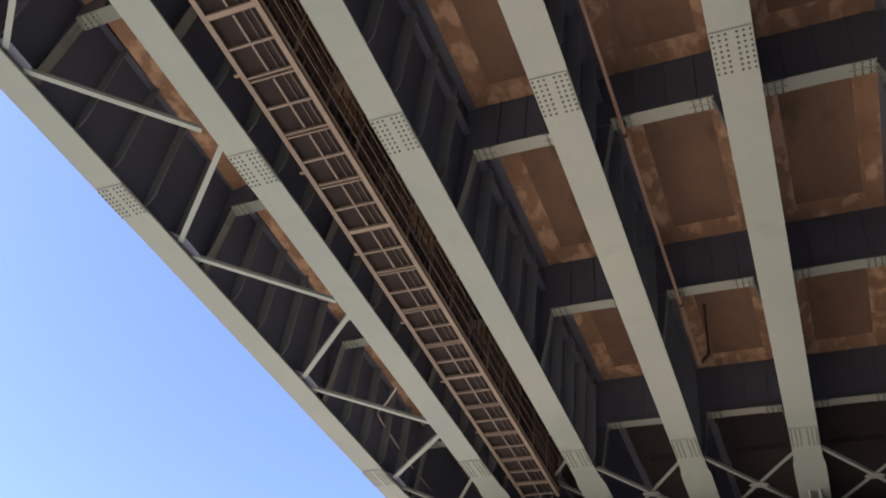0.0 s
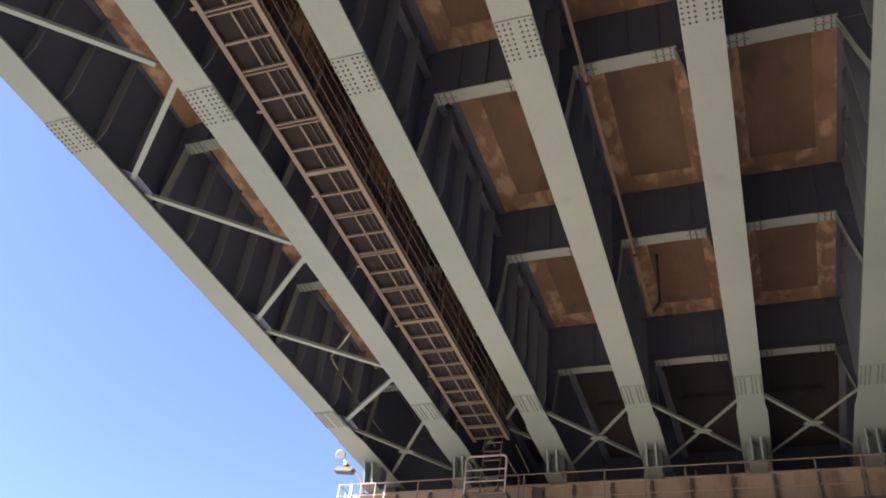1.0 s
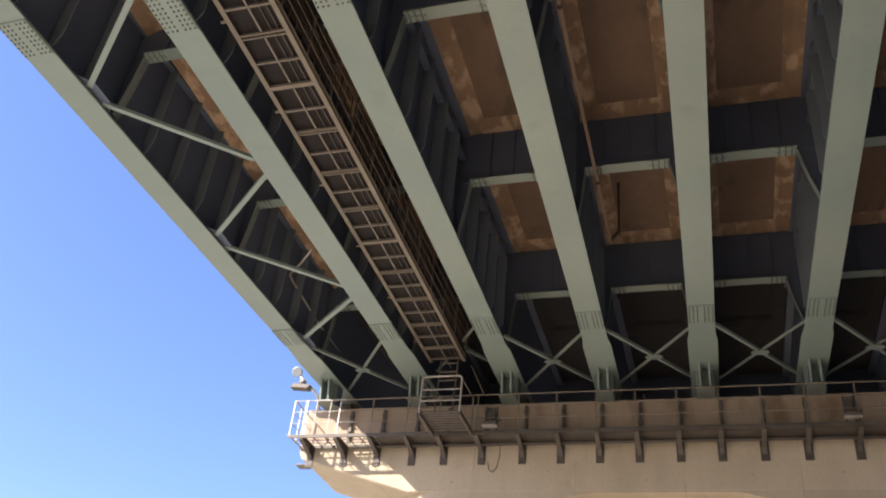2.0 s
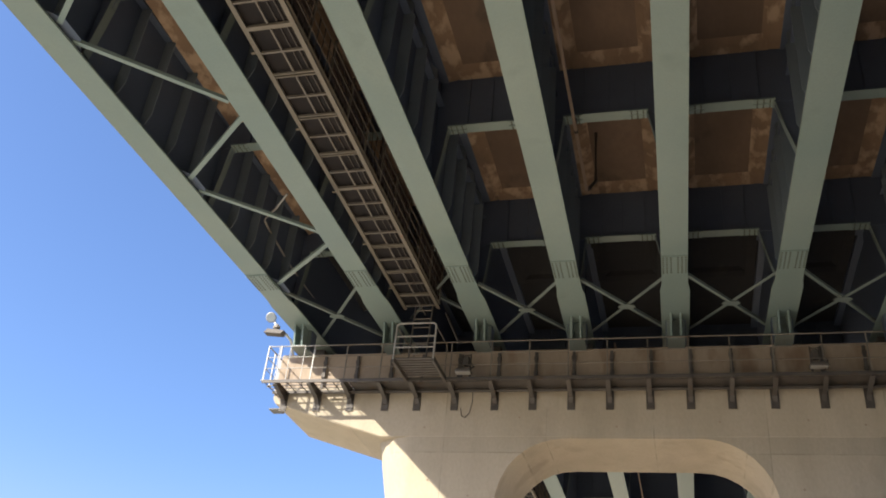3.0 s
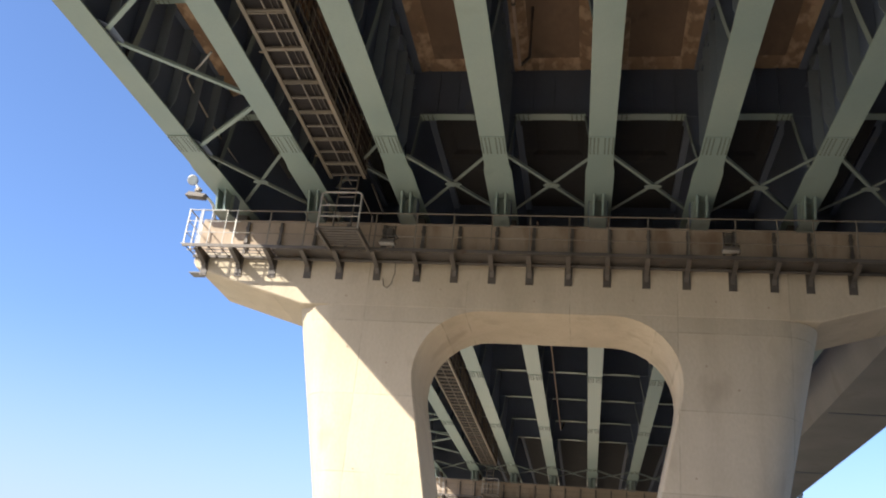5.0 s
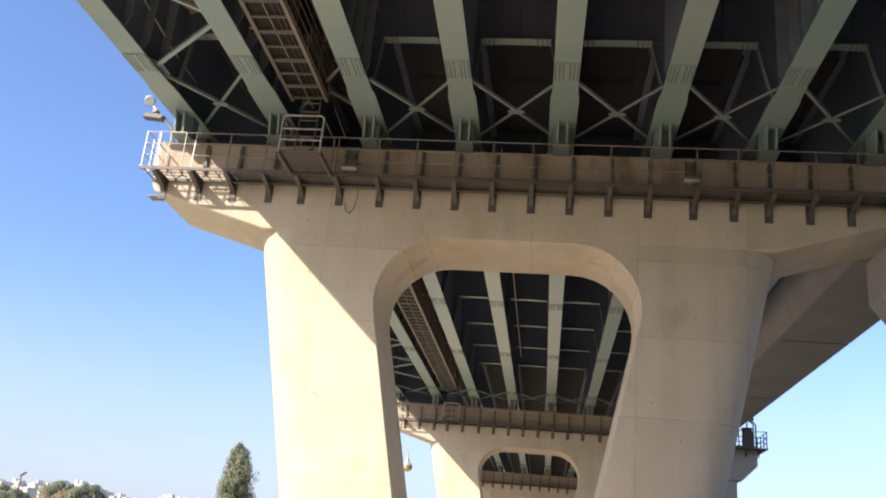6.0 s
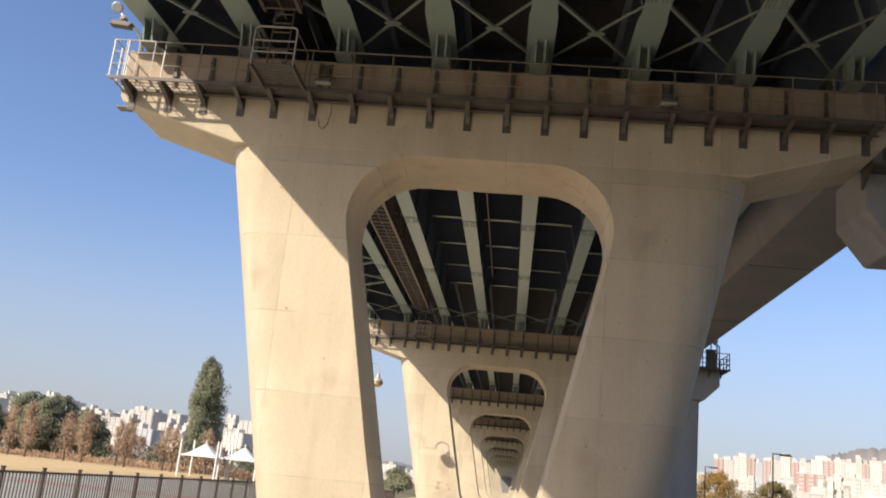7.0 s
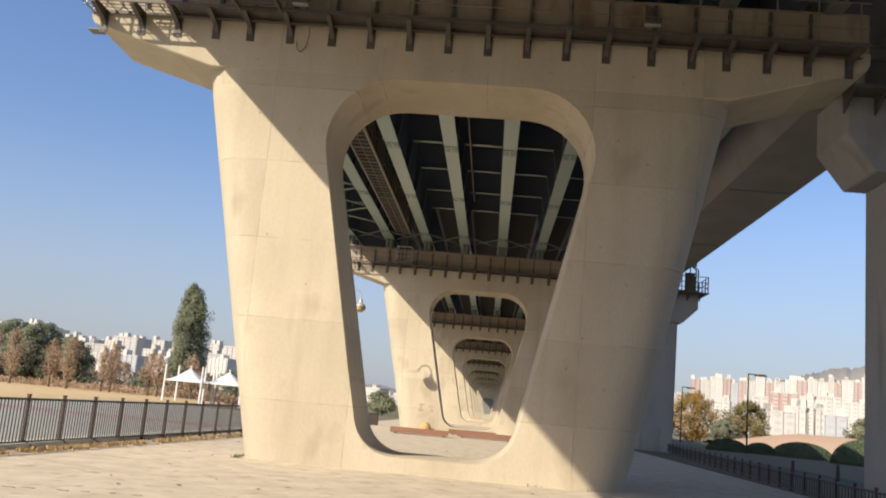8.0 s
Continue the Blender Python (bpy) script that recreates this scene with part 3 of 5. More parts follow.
def build_girder(stiffeners):
    """One girder of a span at x = 0, from pier middle to pier middle."""
    far_end = AXIS - SPAN
    both = far_end + AXIS
    g = thing("steel_girder", (0, both / 2, ZF), "pale green painted steel plate girder with bolted splices", "girder", "main girders", "structure")
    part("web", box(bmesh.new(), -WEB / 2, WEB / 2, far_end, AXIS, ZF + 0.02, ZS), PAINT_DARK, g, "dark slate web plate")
    # the bottom flange widens near the piers
    half = [(AXIS, 0.37), (-1.95, 0.37), (-2.3, 0.325), (-3.0, 0.317), (both / 2, 0.317)]
    rows = half + [(both - y, w) for y, w in half[-2::-1]]
    fl = bmesh.new()
    vs = [[fl.verts.new((sx * w, y, ZF + dz)) for dz in (0, 0.045) for sx in (-1, 1)] for y, w in rows]
    for a, b in zip(vs, vs[1:]):
        for i, j in ((0, 1), (1, 3), (3, 2), (2, 0)):
            fl.faces.new((a[i], a[j], b[j], b[i]))
    fl.faces.new((vs[0][0], vs[0][1], vs[0][3], vs[0][2]))
    fl.faces.new((vs[-1][0], vs[-1][1], vs[-1][3], vs[-1][2]))
    part("bottom_flange", fl, PAINT, g)
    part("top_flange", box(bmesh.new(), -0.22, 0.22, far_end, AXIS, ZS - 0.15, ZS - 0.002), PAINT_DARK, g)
    for ys in (-14.31, -3.30, both + 14.31, both + 3.30):
        sp = part("splice_plate", soften(box(bmesh.new(), -0.31, 0.31, ys - 0.41, ys + 0.41, ZF - 0.024, ZF - 0.001), 0.004, 1), PAINT, g)
        tagged(piece("bolts", FLANGE_BOLTS, sp, (0, ys, ZF - 0.024), label="rows of dark bolt heads"), kind="stuff")
    # plates and ribs under the girder's end, before the pier's face
    for s, o in ((1, 0.0), (-1, both)):
        def yy(a, b):
            return tuple(sorted((o + s * a, o + s * b)))
        for sx in (-1, 1):
            part("bearing_rib", prism(bmesh.new(), [(o + s * -0.78, ZF), (o + s * -0.62, 12.7), (o, 12.7), (o, ZF)], "x", sx * 0.125 - 0.026, sx * 0.125 + 0.026), PAINT, g)
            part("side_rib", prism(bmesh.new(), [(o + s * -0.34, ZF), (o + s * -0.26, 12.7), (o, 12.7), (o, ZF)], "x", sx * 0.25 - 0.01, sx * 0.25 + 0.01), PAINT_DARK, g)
        part("back_plate", box(bmesh.new(), -0.24, 0.24, *yy(-0.36, -0.3), 12.7, ZF), PAINT_SHADED, g)
        part("base_plate", soften(box(bmesh.new(), -0.23, 0.23, *yy(-0.66, 0.03), 12.665, 12.7), 0.006, 1), PAINT_SHADED, g)
    if stiffeners:
        st = bmesh.new()
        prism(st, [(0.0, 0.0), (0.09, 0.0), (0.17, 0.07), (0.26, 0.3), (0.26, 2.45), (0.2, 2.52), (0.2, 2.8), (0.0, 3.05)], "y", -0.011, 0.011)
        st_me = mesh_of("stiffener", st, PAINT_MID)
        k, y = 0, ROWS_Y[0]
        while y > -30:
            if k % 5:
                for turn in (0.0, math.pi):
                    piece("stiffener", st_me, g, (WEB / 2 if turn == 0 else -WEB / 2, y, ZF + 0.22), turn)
            y -= 1.032
            k += 1
        for sx in (1, -1):
            part("long_rib", box(bmesh.new(), min(sx * WEB / 2, sx * 0.18), max(sx * WEB / 2, sx * 0.18), -30, ROWS_Y[0] - 0.3, 16.04, 16.056), PAINT_DARK, g)
    return g


first = build_girder(True)
c0 = AXIS - SPAN / 2
first.location.x = girder_x(0, c0)
first.rotation_euler.z = math.atan(SPLAY[0])
for i in range(1, 8):
    copy_thing(first, pose(girder_x(i, c0), c0, ZF, rz=math.degrees(math.atan(SPLAY[i]))))
far_girder = build_girder(False)
far_girder.location = (GIRDERS[0], c0 + SPAN, ZF)
# k = -1: unseen span behind the camera, added to hold back light
for k in (-1, *range(1, 8)):
    for gx in GIRDERS:
        if (k, gx) != (1, GIRDERS[0]):
            copy_thing(far_girder, pose(gx, c0 + SPAN * k, ZF))


# ---------------------------------------------------------------- cross beams
def build_cross_beam():
    """Between two girders whose webs stand at x = 0 and x = 2.75, at y = 0."""
    W = 2.75
    b = thing("cross_beam", (0, 0, ZB), "pale green steel cross beam with bolted ends and knee brackets", "cross beam", "cross beams between the girders", "structure")
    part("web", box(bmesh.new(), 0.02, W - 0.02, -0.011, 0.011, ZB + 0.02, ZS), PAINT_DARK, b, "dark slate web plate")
    part("bottom_flange", box(bmesh.new(), 0.34, W - 0.5, -0.15, 0.15, ZB, ZB + 0.024), PAINT, b)
    for x in (0.8, 1.375, 1.95):
        part("stiffener", box(bmesh.new(), x - 0.008, x + 0.008, -0.07, -0.011, ZB + 0.03, ZS - 0.1), PAINT_DARK, b)
    for s, x0, run in ((1, 0.0, 0.36), (-1, W, 0.54)):
        cx = x0 + s * (run + 0.2)
        sp = part("splice_plate", box(bmesh.new(), cx - 0.22, cx + 0.22, -0.145, -0.009, ZB - 0.018, ZB - 0.001), PAINT, b)
        part("splice_plate", box(bmesh.new(), cx - 0.22, cx + 0.22, 0.009, 0.145, ZB - 0.018, ZB - 0.001), PAINT, b)
        tagged(piece("bolts", BEAM_BOLTS, sp, (cx, 0, ZB - 0.018)), kind="stuff")
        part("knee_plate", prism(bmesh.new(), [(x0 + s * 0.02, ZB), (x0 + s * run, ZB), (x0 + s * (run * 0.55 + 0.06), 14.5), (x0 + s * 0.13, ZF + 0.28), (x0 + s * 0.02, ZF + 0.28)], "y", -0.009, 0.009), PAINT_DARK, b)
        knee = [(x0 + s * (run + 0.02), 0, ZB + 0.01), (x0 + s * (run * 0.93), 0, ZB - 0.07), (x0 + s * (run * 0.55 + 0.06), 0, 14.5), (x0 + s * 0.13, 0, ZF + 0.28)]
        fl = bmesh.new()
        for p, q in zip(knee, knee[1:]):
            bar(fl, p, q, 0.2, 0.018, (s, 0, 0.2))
        part("knee_flange", fl, PAINT_SHADED, b)
    return b


beam = build_cross_beam()
beam.location = (girder_x(0, ROWS_Y[0]), ROWS_Y[0], ZB)
for k in range(6):
    for i in range(7):
        if i or k:
            copy_thing(beam, pose(girder_x(i, ROWS_Y[k]), ROWS_Y[k], ZB))
for k in range(7):
    for i in range(7):
        copy_thing(beam, pose(GIRDERS[i], ROWS_Y[k] + SPAN - 1.45, ZB))


# ---------------------------------------------------------------- bracing
def angle_bar(bm, p, q, w=0.088):
    """An L-shaped bar."""
    bar(bm, p, q, w, 0.014)
    d = (Vector(q) - Vector(p)).normalized()
    s = d.cross(Vector((0, 0, 1))).normalized() * (w / 2 - 0.007)
    o = Vector((0, 0, 0.035))
    bar(bm, Vector(p) + s + o, Vector(q) + s + o, 0.014, 0.07)
    return bm


def build_cross_bracing():
    W = 2.75
    b = thing("x_bracing", (0, -1.06, ZF + 0.12), "pale green steel angle bars crossed between girder ends", "bracing", "crossed braces at the pier", "structure")
    ya, za, yb, zb = -2.55, ZF + 0.1, 0.45, ZF + 0.1
    part("diagonal", angle_bar(bmesh.new(), (0.3, ya, za), (W - 0.3, yb, zb)), PAINT_SHADED, b)
    part("diagonal", angle_bar(bmesh.new(), (W - 0.3, ya, za + 0.03), (0.3, yb, zb + 0.03)), PAINT_SHADED, b)
    cx, cy, cz = W / 2, (ya + yb) / 2, (za + zb) / 2 - 0.02
    slope = (zb - za) / (yb - ya)
    g = bmesh.new()
    ring = [(cx + 0.24 * math.cos(a), cy + 0.13 * math.sin(a)) for a in [math.pi / 4 * k for k in range(8)]]
    lo = [g.verts.new((x, y, cz + slope * (y - cy))) for x, y in ring]
    hi = [g.verts.new((x, y, cz + 0.014 + slope * (y - cy))) for x, y in ring]
    g.faces.new(lo)
    g.faces.new(hi[::-1])
    for i in range(8):
        g.faces.new((lo[i], hi[i], hi[(i + 1) % 8], lo[(i + 1) % 8]))
    part("gusset", g, PAINT_SHADED, b)
    return b


xb = build_cross_bracing()
xb.location.x = GIRDERS[0]
for i in range(7):
    if i:
        copy_thing(xb, pose(GIRDERS[i], -1.06, ZF + (0.72 if i == 1 else 0.12)))
    copy_thing(xb, pose(GIRDERS[i], -1.06 + SPAN, ZF + 0.12))


def build_lateral(both_ways):
    b = thing("lateral_brace", (0, 0, ZF + 0.1), "pale green steel bars in zigzag between the outer girders", "bracing", "zigzag braces", "structure")
    z = ZF + 0.1
    part("diagonal", angle_bar(bmesh.new(), (0.33, 0.05, z), (2.62, -1.93, z), 0.11), PAINT, b)
    if both_ways:
        part("diagonal", angle_bar(bmesh.new(), (0.31, 0.52, z), (2.62, 2.6, z), 0.11), PAINT, b)
    g = bmesh.new()
    prism(g, [(0.02, -0.35), (0.3, -0.25), (0.5, 0.0), (0.5, 0.5), (0.3, 0.8), (0.02, 0.9)], "z", z + 0.01, z + 0.022)
    part("gusset", g, PAINT_DARK, b)
    return b


lat = build_lateral(True)
lat.location = (girder_x(0, -12.97), -12.97, ZF + 0.1)
last = build_lateral(False)
last.location = (GIRDERS[0], -12.97 + 4.95 * 2, ZF + 0.1)
for k in range(-3, 2):
    if k:
        copy_thing(lat, pose(girder_x(0, -12.97 + 4.95 * k), -12.97 + 4.95 * k, ZF + 0.1))
for k in range(1, 8):
    copy_thing(lat, pose(GIRDERS[0], -12.97 + 4.95 * 2 + SPAN - 4.95 * k, ZF + 0.1))


# ---------------------------------------------------------------- catwalk slung between two girders
def build_catwalk(y0, y1, near):
    c = thing("catwalk", (-1.31, (y0 + y1) / 2, 13.63), "tan steel inspection catwalk with dark mesh floor and handrail", "catwalk", "catwalks under the deck", "")
    xl, xr, z = -1.8, -0.82, 13.63
    for x in (xl, xr):
        bm = bmesh.new()
        prism(bm, [(x - 0.05, z), (x + 0.05, z), (x + 0.05, z + 0.012), (x + 0.006, z + 0.012), (x + 0.006, z + 0.14), (x + 0.05, z + 0.14), (x + 0.05, z + 0.152),
                   (x - 0.05, z + 0.152), (x - 0.05, z + 0.14), (x - 0.006, z + 0.14), (x - 0.006, z + 0.012), (x - 0.05, z + 0.012)], "y", y0, y1)
        part("side_beam", bm, STEEL_TAN, c)
    part("mesh_floor", box(bmesh.new(), xl + 0.02, xr - 0.02, y0, y1, z + 0.1, z + 0.106), MESH_DARK, c, "dark expanded metal floor")
    cross = mesh_of("cross_bar", box(bmesh.new(), -0.45, 0.45, -0.02, 0.02, 0, 0.05), RAIL)
    thick = mesh_of("end_bar", box(bmesh.new(), -0.46, 0.46, -0.05, 0.045, -0.004, 0.06), STEEL_TAN)
    twin = mesh_of("mid_bar", box(box(bmesh.new(), -0.45, 0.45, -0.055, -0.025, 0, 0.05), -0.45, 0.45, 0.028, 0.055, 0, 0.05), STEEL_TAN)
    mid = mesh_of("centre_bar", box(bmesh.new(), -0.017, 0.017, -0.56, 0.56, 0.01, 0.04), RAIL)
    y = -6.87 + (y1 + 0.9)
    while y < y1 - 0.5:
        y += 5.15
    y -= 5.15
    top = y
    while y > y0:
        for j in range(8):
            yy = y - 0.644 * j
            if yy < y0:
                break
            piece("end_bar" if j == 0 else "cross_bar", thick if j == 0 else twin if j % 2 == 0 else cross, c, ((xl + xr) / 2, yy, z))
            if j % 2 == 1:
                piece("centre_bar", mid, c, ((xl + xr) / 2, yy, z))
        y -= 5.15
    yy = top + 0.644
    j = 1
    while yy < y1:
        piece("cross_bar", cross if j % 2 else twin, c, ((xl + xr) / 2, yy, z))
        if j % 2:
            piece("centre_bar", mid, c, ((xl + xr) / 2, yy, z))
        yy += 0.644
        j += 1
    post = mesh_of("post", box(bmesh.new(), -0.025, 0.025, -0.025, 0.025, 0, 1.15), RAIL)
    picket = mesh_of("picket", box(bmesh.new(), -0.009, 0.009, -0.009, 0.009, 0.0, 0.9), STEEL)
    hanger = mesh_of("hanger", box(bmesh.new(), -0.02, 0.02, -0.04, 0.04, 0, ZS - 13.78), STEEL)
    y = y1 - 0.1
    while y > y0:
        piece("post", post, c, (xr + 0.03, y, z + 0.15))
        if near:
            for dy in (0.29, 0.58, 0.87):
                piece("picket", picket, c, (xr + 0.05, y - dy, z + 0.15))
        y -= 1.16
    for r in ROWS_Y:
        yy = r + (y1 + 0.9)
        if y0 < yy < y1:
            for x in (xl, xr):
                piece("hanger", hanger, c, (x, yy - 0.2, z + 0.15))
    tab = mesh_of("clip_plate", soften(box(bmesh.new(), -0.13, 0.0, -0.035, 0.035, 0.03, 0.05), 0.01, 1), STEEL_TAN)
    y = y1 - 1.2
    while y > y0:
        piece("clip_plate", tab, c, (xl - 0.04, y, z))
        y -= 2.32
    for h in (0.28, 0.58, 0.88, 1.15):
        part("handrail", tube(bmesh.new(), [(xr + 0.07, y0, z + 0.15 + h), (xr + 0.07, y1, z + 0.15 + h)], 0.011, 6), RAIL, c)
    screen = mesh_of("side_screen", box(box(box(bmesh.new(), -0.004, 0.004, -0.5, 0.5, 0.0, 0.42), -0.004, 0.004, -0.5, 0.5, 0.47, 0.72), -0.004, 0.004, -0.5, 0.5, 0.77, 1.05), SCREEN)
    y, gap = y1 - 0.68, 0
    while y > y0 + 0.6:
        gap = (gap + 1) % 3
        if gap:
            piece("side_screen", screen, c, (xr + 0.02, y, z + 0.17), label="brown slatted guard panel")
        y -= 1.16
    for x, r in ((-1.14, 0.013), (-1.0, 0.016)):
        part("conduit", tube(bmesh.new(), [(x, y0, z + 0.075), (x, y1, z + 0.075)], r, 6), STEEL, c)
    part("toe_board", box(bmesh.new(), xr + 0.02, xr + 0.028, y0, y1, z + 0.155, z + 0.30), MESH_DARK, c)
    return c


build_catwalk(-30.0, -0.9, True)
build_catwalk(-37.0 + SPAN, -0.9 + SPAN, False)


# platform and steps between the catwalk and the pier walkway
def build_platform():
    p = thing("access_platform", (-1.2, -1.3, 11.6), "galvanised steel access platform with guard rails on the pier walkway", "platform")
    x0, x1, ya, yb, z = -1.56, -0.46, -2.1, -0.86, 11.42
    for x in (x0, x1):
        part("floor_beam", box(bmesh.new(), x - 0.035, x + 0.035, ya, -0.02, z, z + 0.14), STEEL, p)
    for k in range(8):
        y = ya + 0.02 + 0.155 * k
        part("floor_slat", box(bmesh.new(), x0, x1, y, y + 0.085, z + 0.1, z + 0.13), STEEL, p)
    for h in (0.42, 0.74):
        part("guard_rail", tube(bmesh.new(), [(x0, ya, z + h), (x1, ya, z + h)], 0.018, 8), GALV, p)
    part("guard_frame", tube(bmesh.new(), [(x0, ya, z + 0.08), (x0, ya, z + 1.04), (x0 + 0.03, ya, z + 1.1), (x0 + 0.1, ya, z + 1.13), (x1 - 0.1, ya, z + 1.13), (x1 - 0.03, ya, z + 1.1), (x1, ya, z + 1.04), (x1, ya, z + 0.08)], 0.026, 8), GALV, p)
    for x in (x0, x1):
        part("side_rail", tube(bmesh.new(), [(x, ya, z + 1.04), (x, yb, z + 1.04)], 0.014, 8), RAIL, p)
        part("post", tube(bmesh.new(), [(x, yb, z + 0.1), (x, yb, z + 1.06)], 0.018, 8), RAIL, p)
    # ladder up to the catwalk
    for x in (-1.45, -0.95):
        part("stile", tube(bmesh.new(), [(x, -1.2, z + 0.1), (x, -0.95, 14.6)], 0.025, 8), STEEL, p)
    for k in range(9):
        part("rung", tube(bmesh.new(), [(-1.45, -1.18 + 0.022 * k, z + 0.4 + 0.28 * k), (-0.95, -1.18 + 0.022 * k, z + 0.4 + 0.28 * k)], 0.016, 6), RAIL, p)
    part("stair_rail", tube(bmesh.new(), [(-0.6, -0.85, 13.5), (-0.2, -0.8, 12.65)], 0.022, 6), STEEL, p)
    return p


platform = build_platform()

# small work lamp on a frame beside the platform
cb = thing("work_lamp", (0.05, -0.55, 11.52), "dark steel work lamp on a small frame on the walkway", "work lamp", "work lamps on the walkway")
for x in (-0.07, 0.16):
    part("upright", tube(bmesh.new(), [(x, -0.52, 11.52), (x, -0.52, 12.35)], 0.025, 8), STEEL, cb)
for z in (11.85, 12.32):
    part("cross_rail", tube(bmesh.new(), [(-0.07, -0.52, z), (0.16, -0.52, z)], 0.02, 8), STEEL, cb)
part("ballast_box", soften(box(bmesh.new(), -0.04, 0.13, -0.6, -0.44, 12.0, 12.26), 0.02, 1), STEEL, cb)
part("arm", tube(bmesh.new(), [(0.16, -0.52, 12.1), (0.3, -0.66, 11.9), (0.14, -0.82, 11.72)], 0.02, 8), STEEL, cb)
lamp_head = part("lamp_head", soften(prism(bmesh.new(), [(-0.2, 11.66), (0.3, 11.64), (0.24, 11.76), (-0.1, 11.77)], "y", -0.95, -0.72), 0.02, 1), STEEL, cb)
part("lens", box(bmesh.new(), -0.15, 0.25, -0.93, -0.74, 11.632, 11.655), GALV, lamp_head, "pale lens")
copy_thing(cb, pose(9.12, -0.55, 11.52))
cable = thing("hanging_cable", (0.1, -0.05, 10.7), "thin dark cable looping below the walkway", "cable")
part("loop", tube(bmesh.new(), [(0.22, -0.3, 11.45), (0.2, -0.12, 11.1), (0.12, -0.06, 10.8), (0.0, -0.05, 10.66), (-0.1, -0.05, 10.72), (-0.14, -0.05, 10.95)], 0.012, 6), STEEL, cable)

# drain pipes
dp = thing("drain_pipe", (3.76, -10, 14.9), "pinkish brown drain pipe slung beside a girder", "pipe", "drain pipes")
pipe = part("pipe", tube(bmesh.new(), [(3.76, -34, 14.9), (3.76, -4.45, 14.9)], 0.038, 12), PIPE, dp, smooth=True)
for y in (-11.9, -6.75):
    part("clamp", tube(bmesh.new(), [(3.76, y - 0.04, 14.9), (3.76, y + 0.04, 14.9)], 0.05, 12), STEEL, dp)
    part("hanger", box(bmesh.new(), 3.75, 3.77, y - 0.02, y + 0.02, 14.94, ZB), STEEL, dp)
part("end_branch", tube(bmesh.new(), [(3.95, -4.1, ZS), (3.95, -4.1, 15.4), (3.79, -4.4, 14.95)], 0.045, 10), STEEL, dp)
copy_thing(dp, pose(3.76, 28.21, 14.9))
bp = thing("bent_drain_pipe", (-4.6, -4, 14.9), "thin bent drain pipe between the outer girders", "pipe", "drain pipes")
part("pipe", tube(bmesh.new(), [(-3.54, -6.0, 14.25), (-4.28, -5.1, 14.49), (-4.98, -4.3, 14.76), (-5.1, -4.1, 14.83), (-5.1, -3.9, 14.78), (-5.1, -2.1, 14.58), (-5.1, 0.1, 14.54), (-5.1, 0.9, 14.53)], 0.03, 8), GALV, bp, smooth=True)


# ---------------------------------------------------------------- floodlight on the pier's end
def build_floodlight():
    f = thing("floodlight", (-5.3, -0.35, 12.7), "round white floodlight on a bent arm at the pier's end", "floodlight")
    part("arm", tube(bmesh.new(), [(-5.55, 0.12, 12.7), (-5.55, 0.0, 12.85), (-5.5, -0.3, 13.02), (-5.6, -0.45, 13.14), (-5.9, -0.6, 13.26)], 0.045, 10), WHITE, f, smooth=True)
    part("tray", prism(bmesh.new(), [(-6.25, 13.14), (-5.7, 13.08), (-5.6, 13.18), (-6.15, 13.26)], "y", -0.72, -0.45), STEEL, f)
    part("motor", soften(box(bmesh.new(), -6.02, -5.82, -0.68, -0.5, 13.26, 13.44), 0.05, 2), RAIL, f)
    head = part("head", tube(bmesh.new(), [(-6.2, -0.36, 13.80), (-6.18, -0.5, 13.74), (-6.16, -0.62, 13.68)], 0.09, 18, 0.16), GALV, f, smooth=True)
    part("glass", tube(bmesh.new(), [(-6.16, -0.621, 13.679), (-6.158, -0.634, 13.673)], 0.14, 18), LENS, head)
    part("yoke", bar(bmesh.new(), (-5.95, -0.58, 13.42), (-6.12, -0.48, 13.66), 0.05, 0.05), WHITE, f)
    return f


build_floodlight()

# the same pier, walkway, platform along the bridge
# k below 0: unseen piers behind the camera, added to cut light from there
for k in (-2, -1, *range(1, 14)):
    copy_thing(pier, pose(MID, AXIS + SPAN * k, 0))
    copy_thing(walkway, pose(MID, SPAN * k, 11.5))
copy_thing(platform, pose(-1.2, -1.3 + SPAN, 11.6))


# added wall that blocks the bright sky at the end of the piers
abutment = part("abutment", soften(box(bmesh.new(), -14, 24, 596, 600, -0.3, ZS), 0.1, 1), CONC_GREY)
tagged(abutment, "added grey wall closing off the sky at the bridge's far end", "abutment", kind="structure")


# ---------------------------------------------------------------- neighbouring viaduct
def build_box_deck():
    d = thing("viaduct_deck", (17, 60, 12.7), "grey concrete box girder of the neighbouring viaduct", "viaduct deck", kind="structure")
    bm = bmesh.new()
    # drawn back to y = -160, out of sight, to shut out sky light
    prism(bm, [(15.7, 12.65), (18.8, 12.65), (19.4, 14.5), (20.9, 14.8), (20.9, 15.1), (15.25, 15.1), (15.25, 14.4)], "y", -160, 330)
    part("box_girder", bm, CONC_GREY, d)
    for y in range(-60, 330, 13):
        part("joint_rib", box(bmesh.new(), 15.9, 18.7, y, y + 0.05, 12.62, 12.66), PAINT_DARK, d)
    return d


build_box_deck()


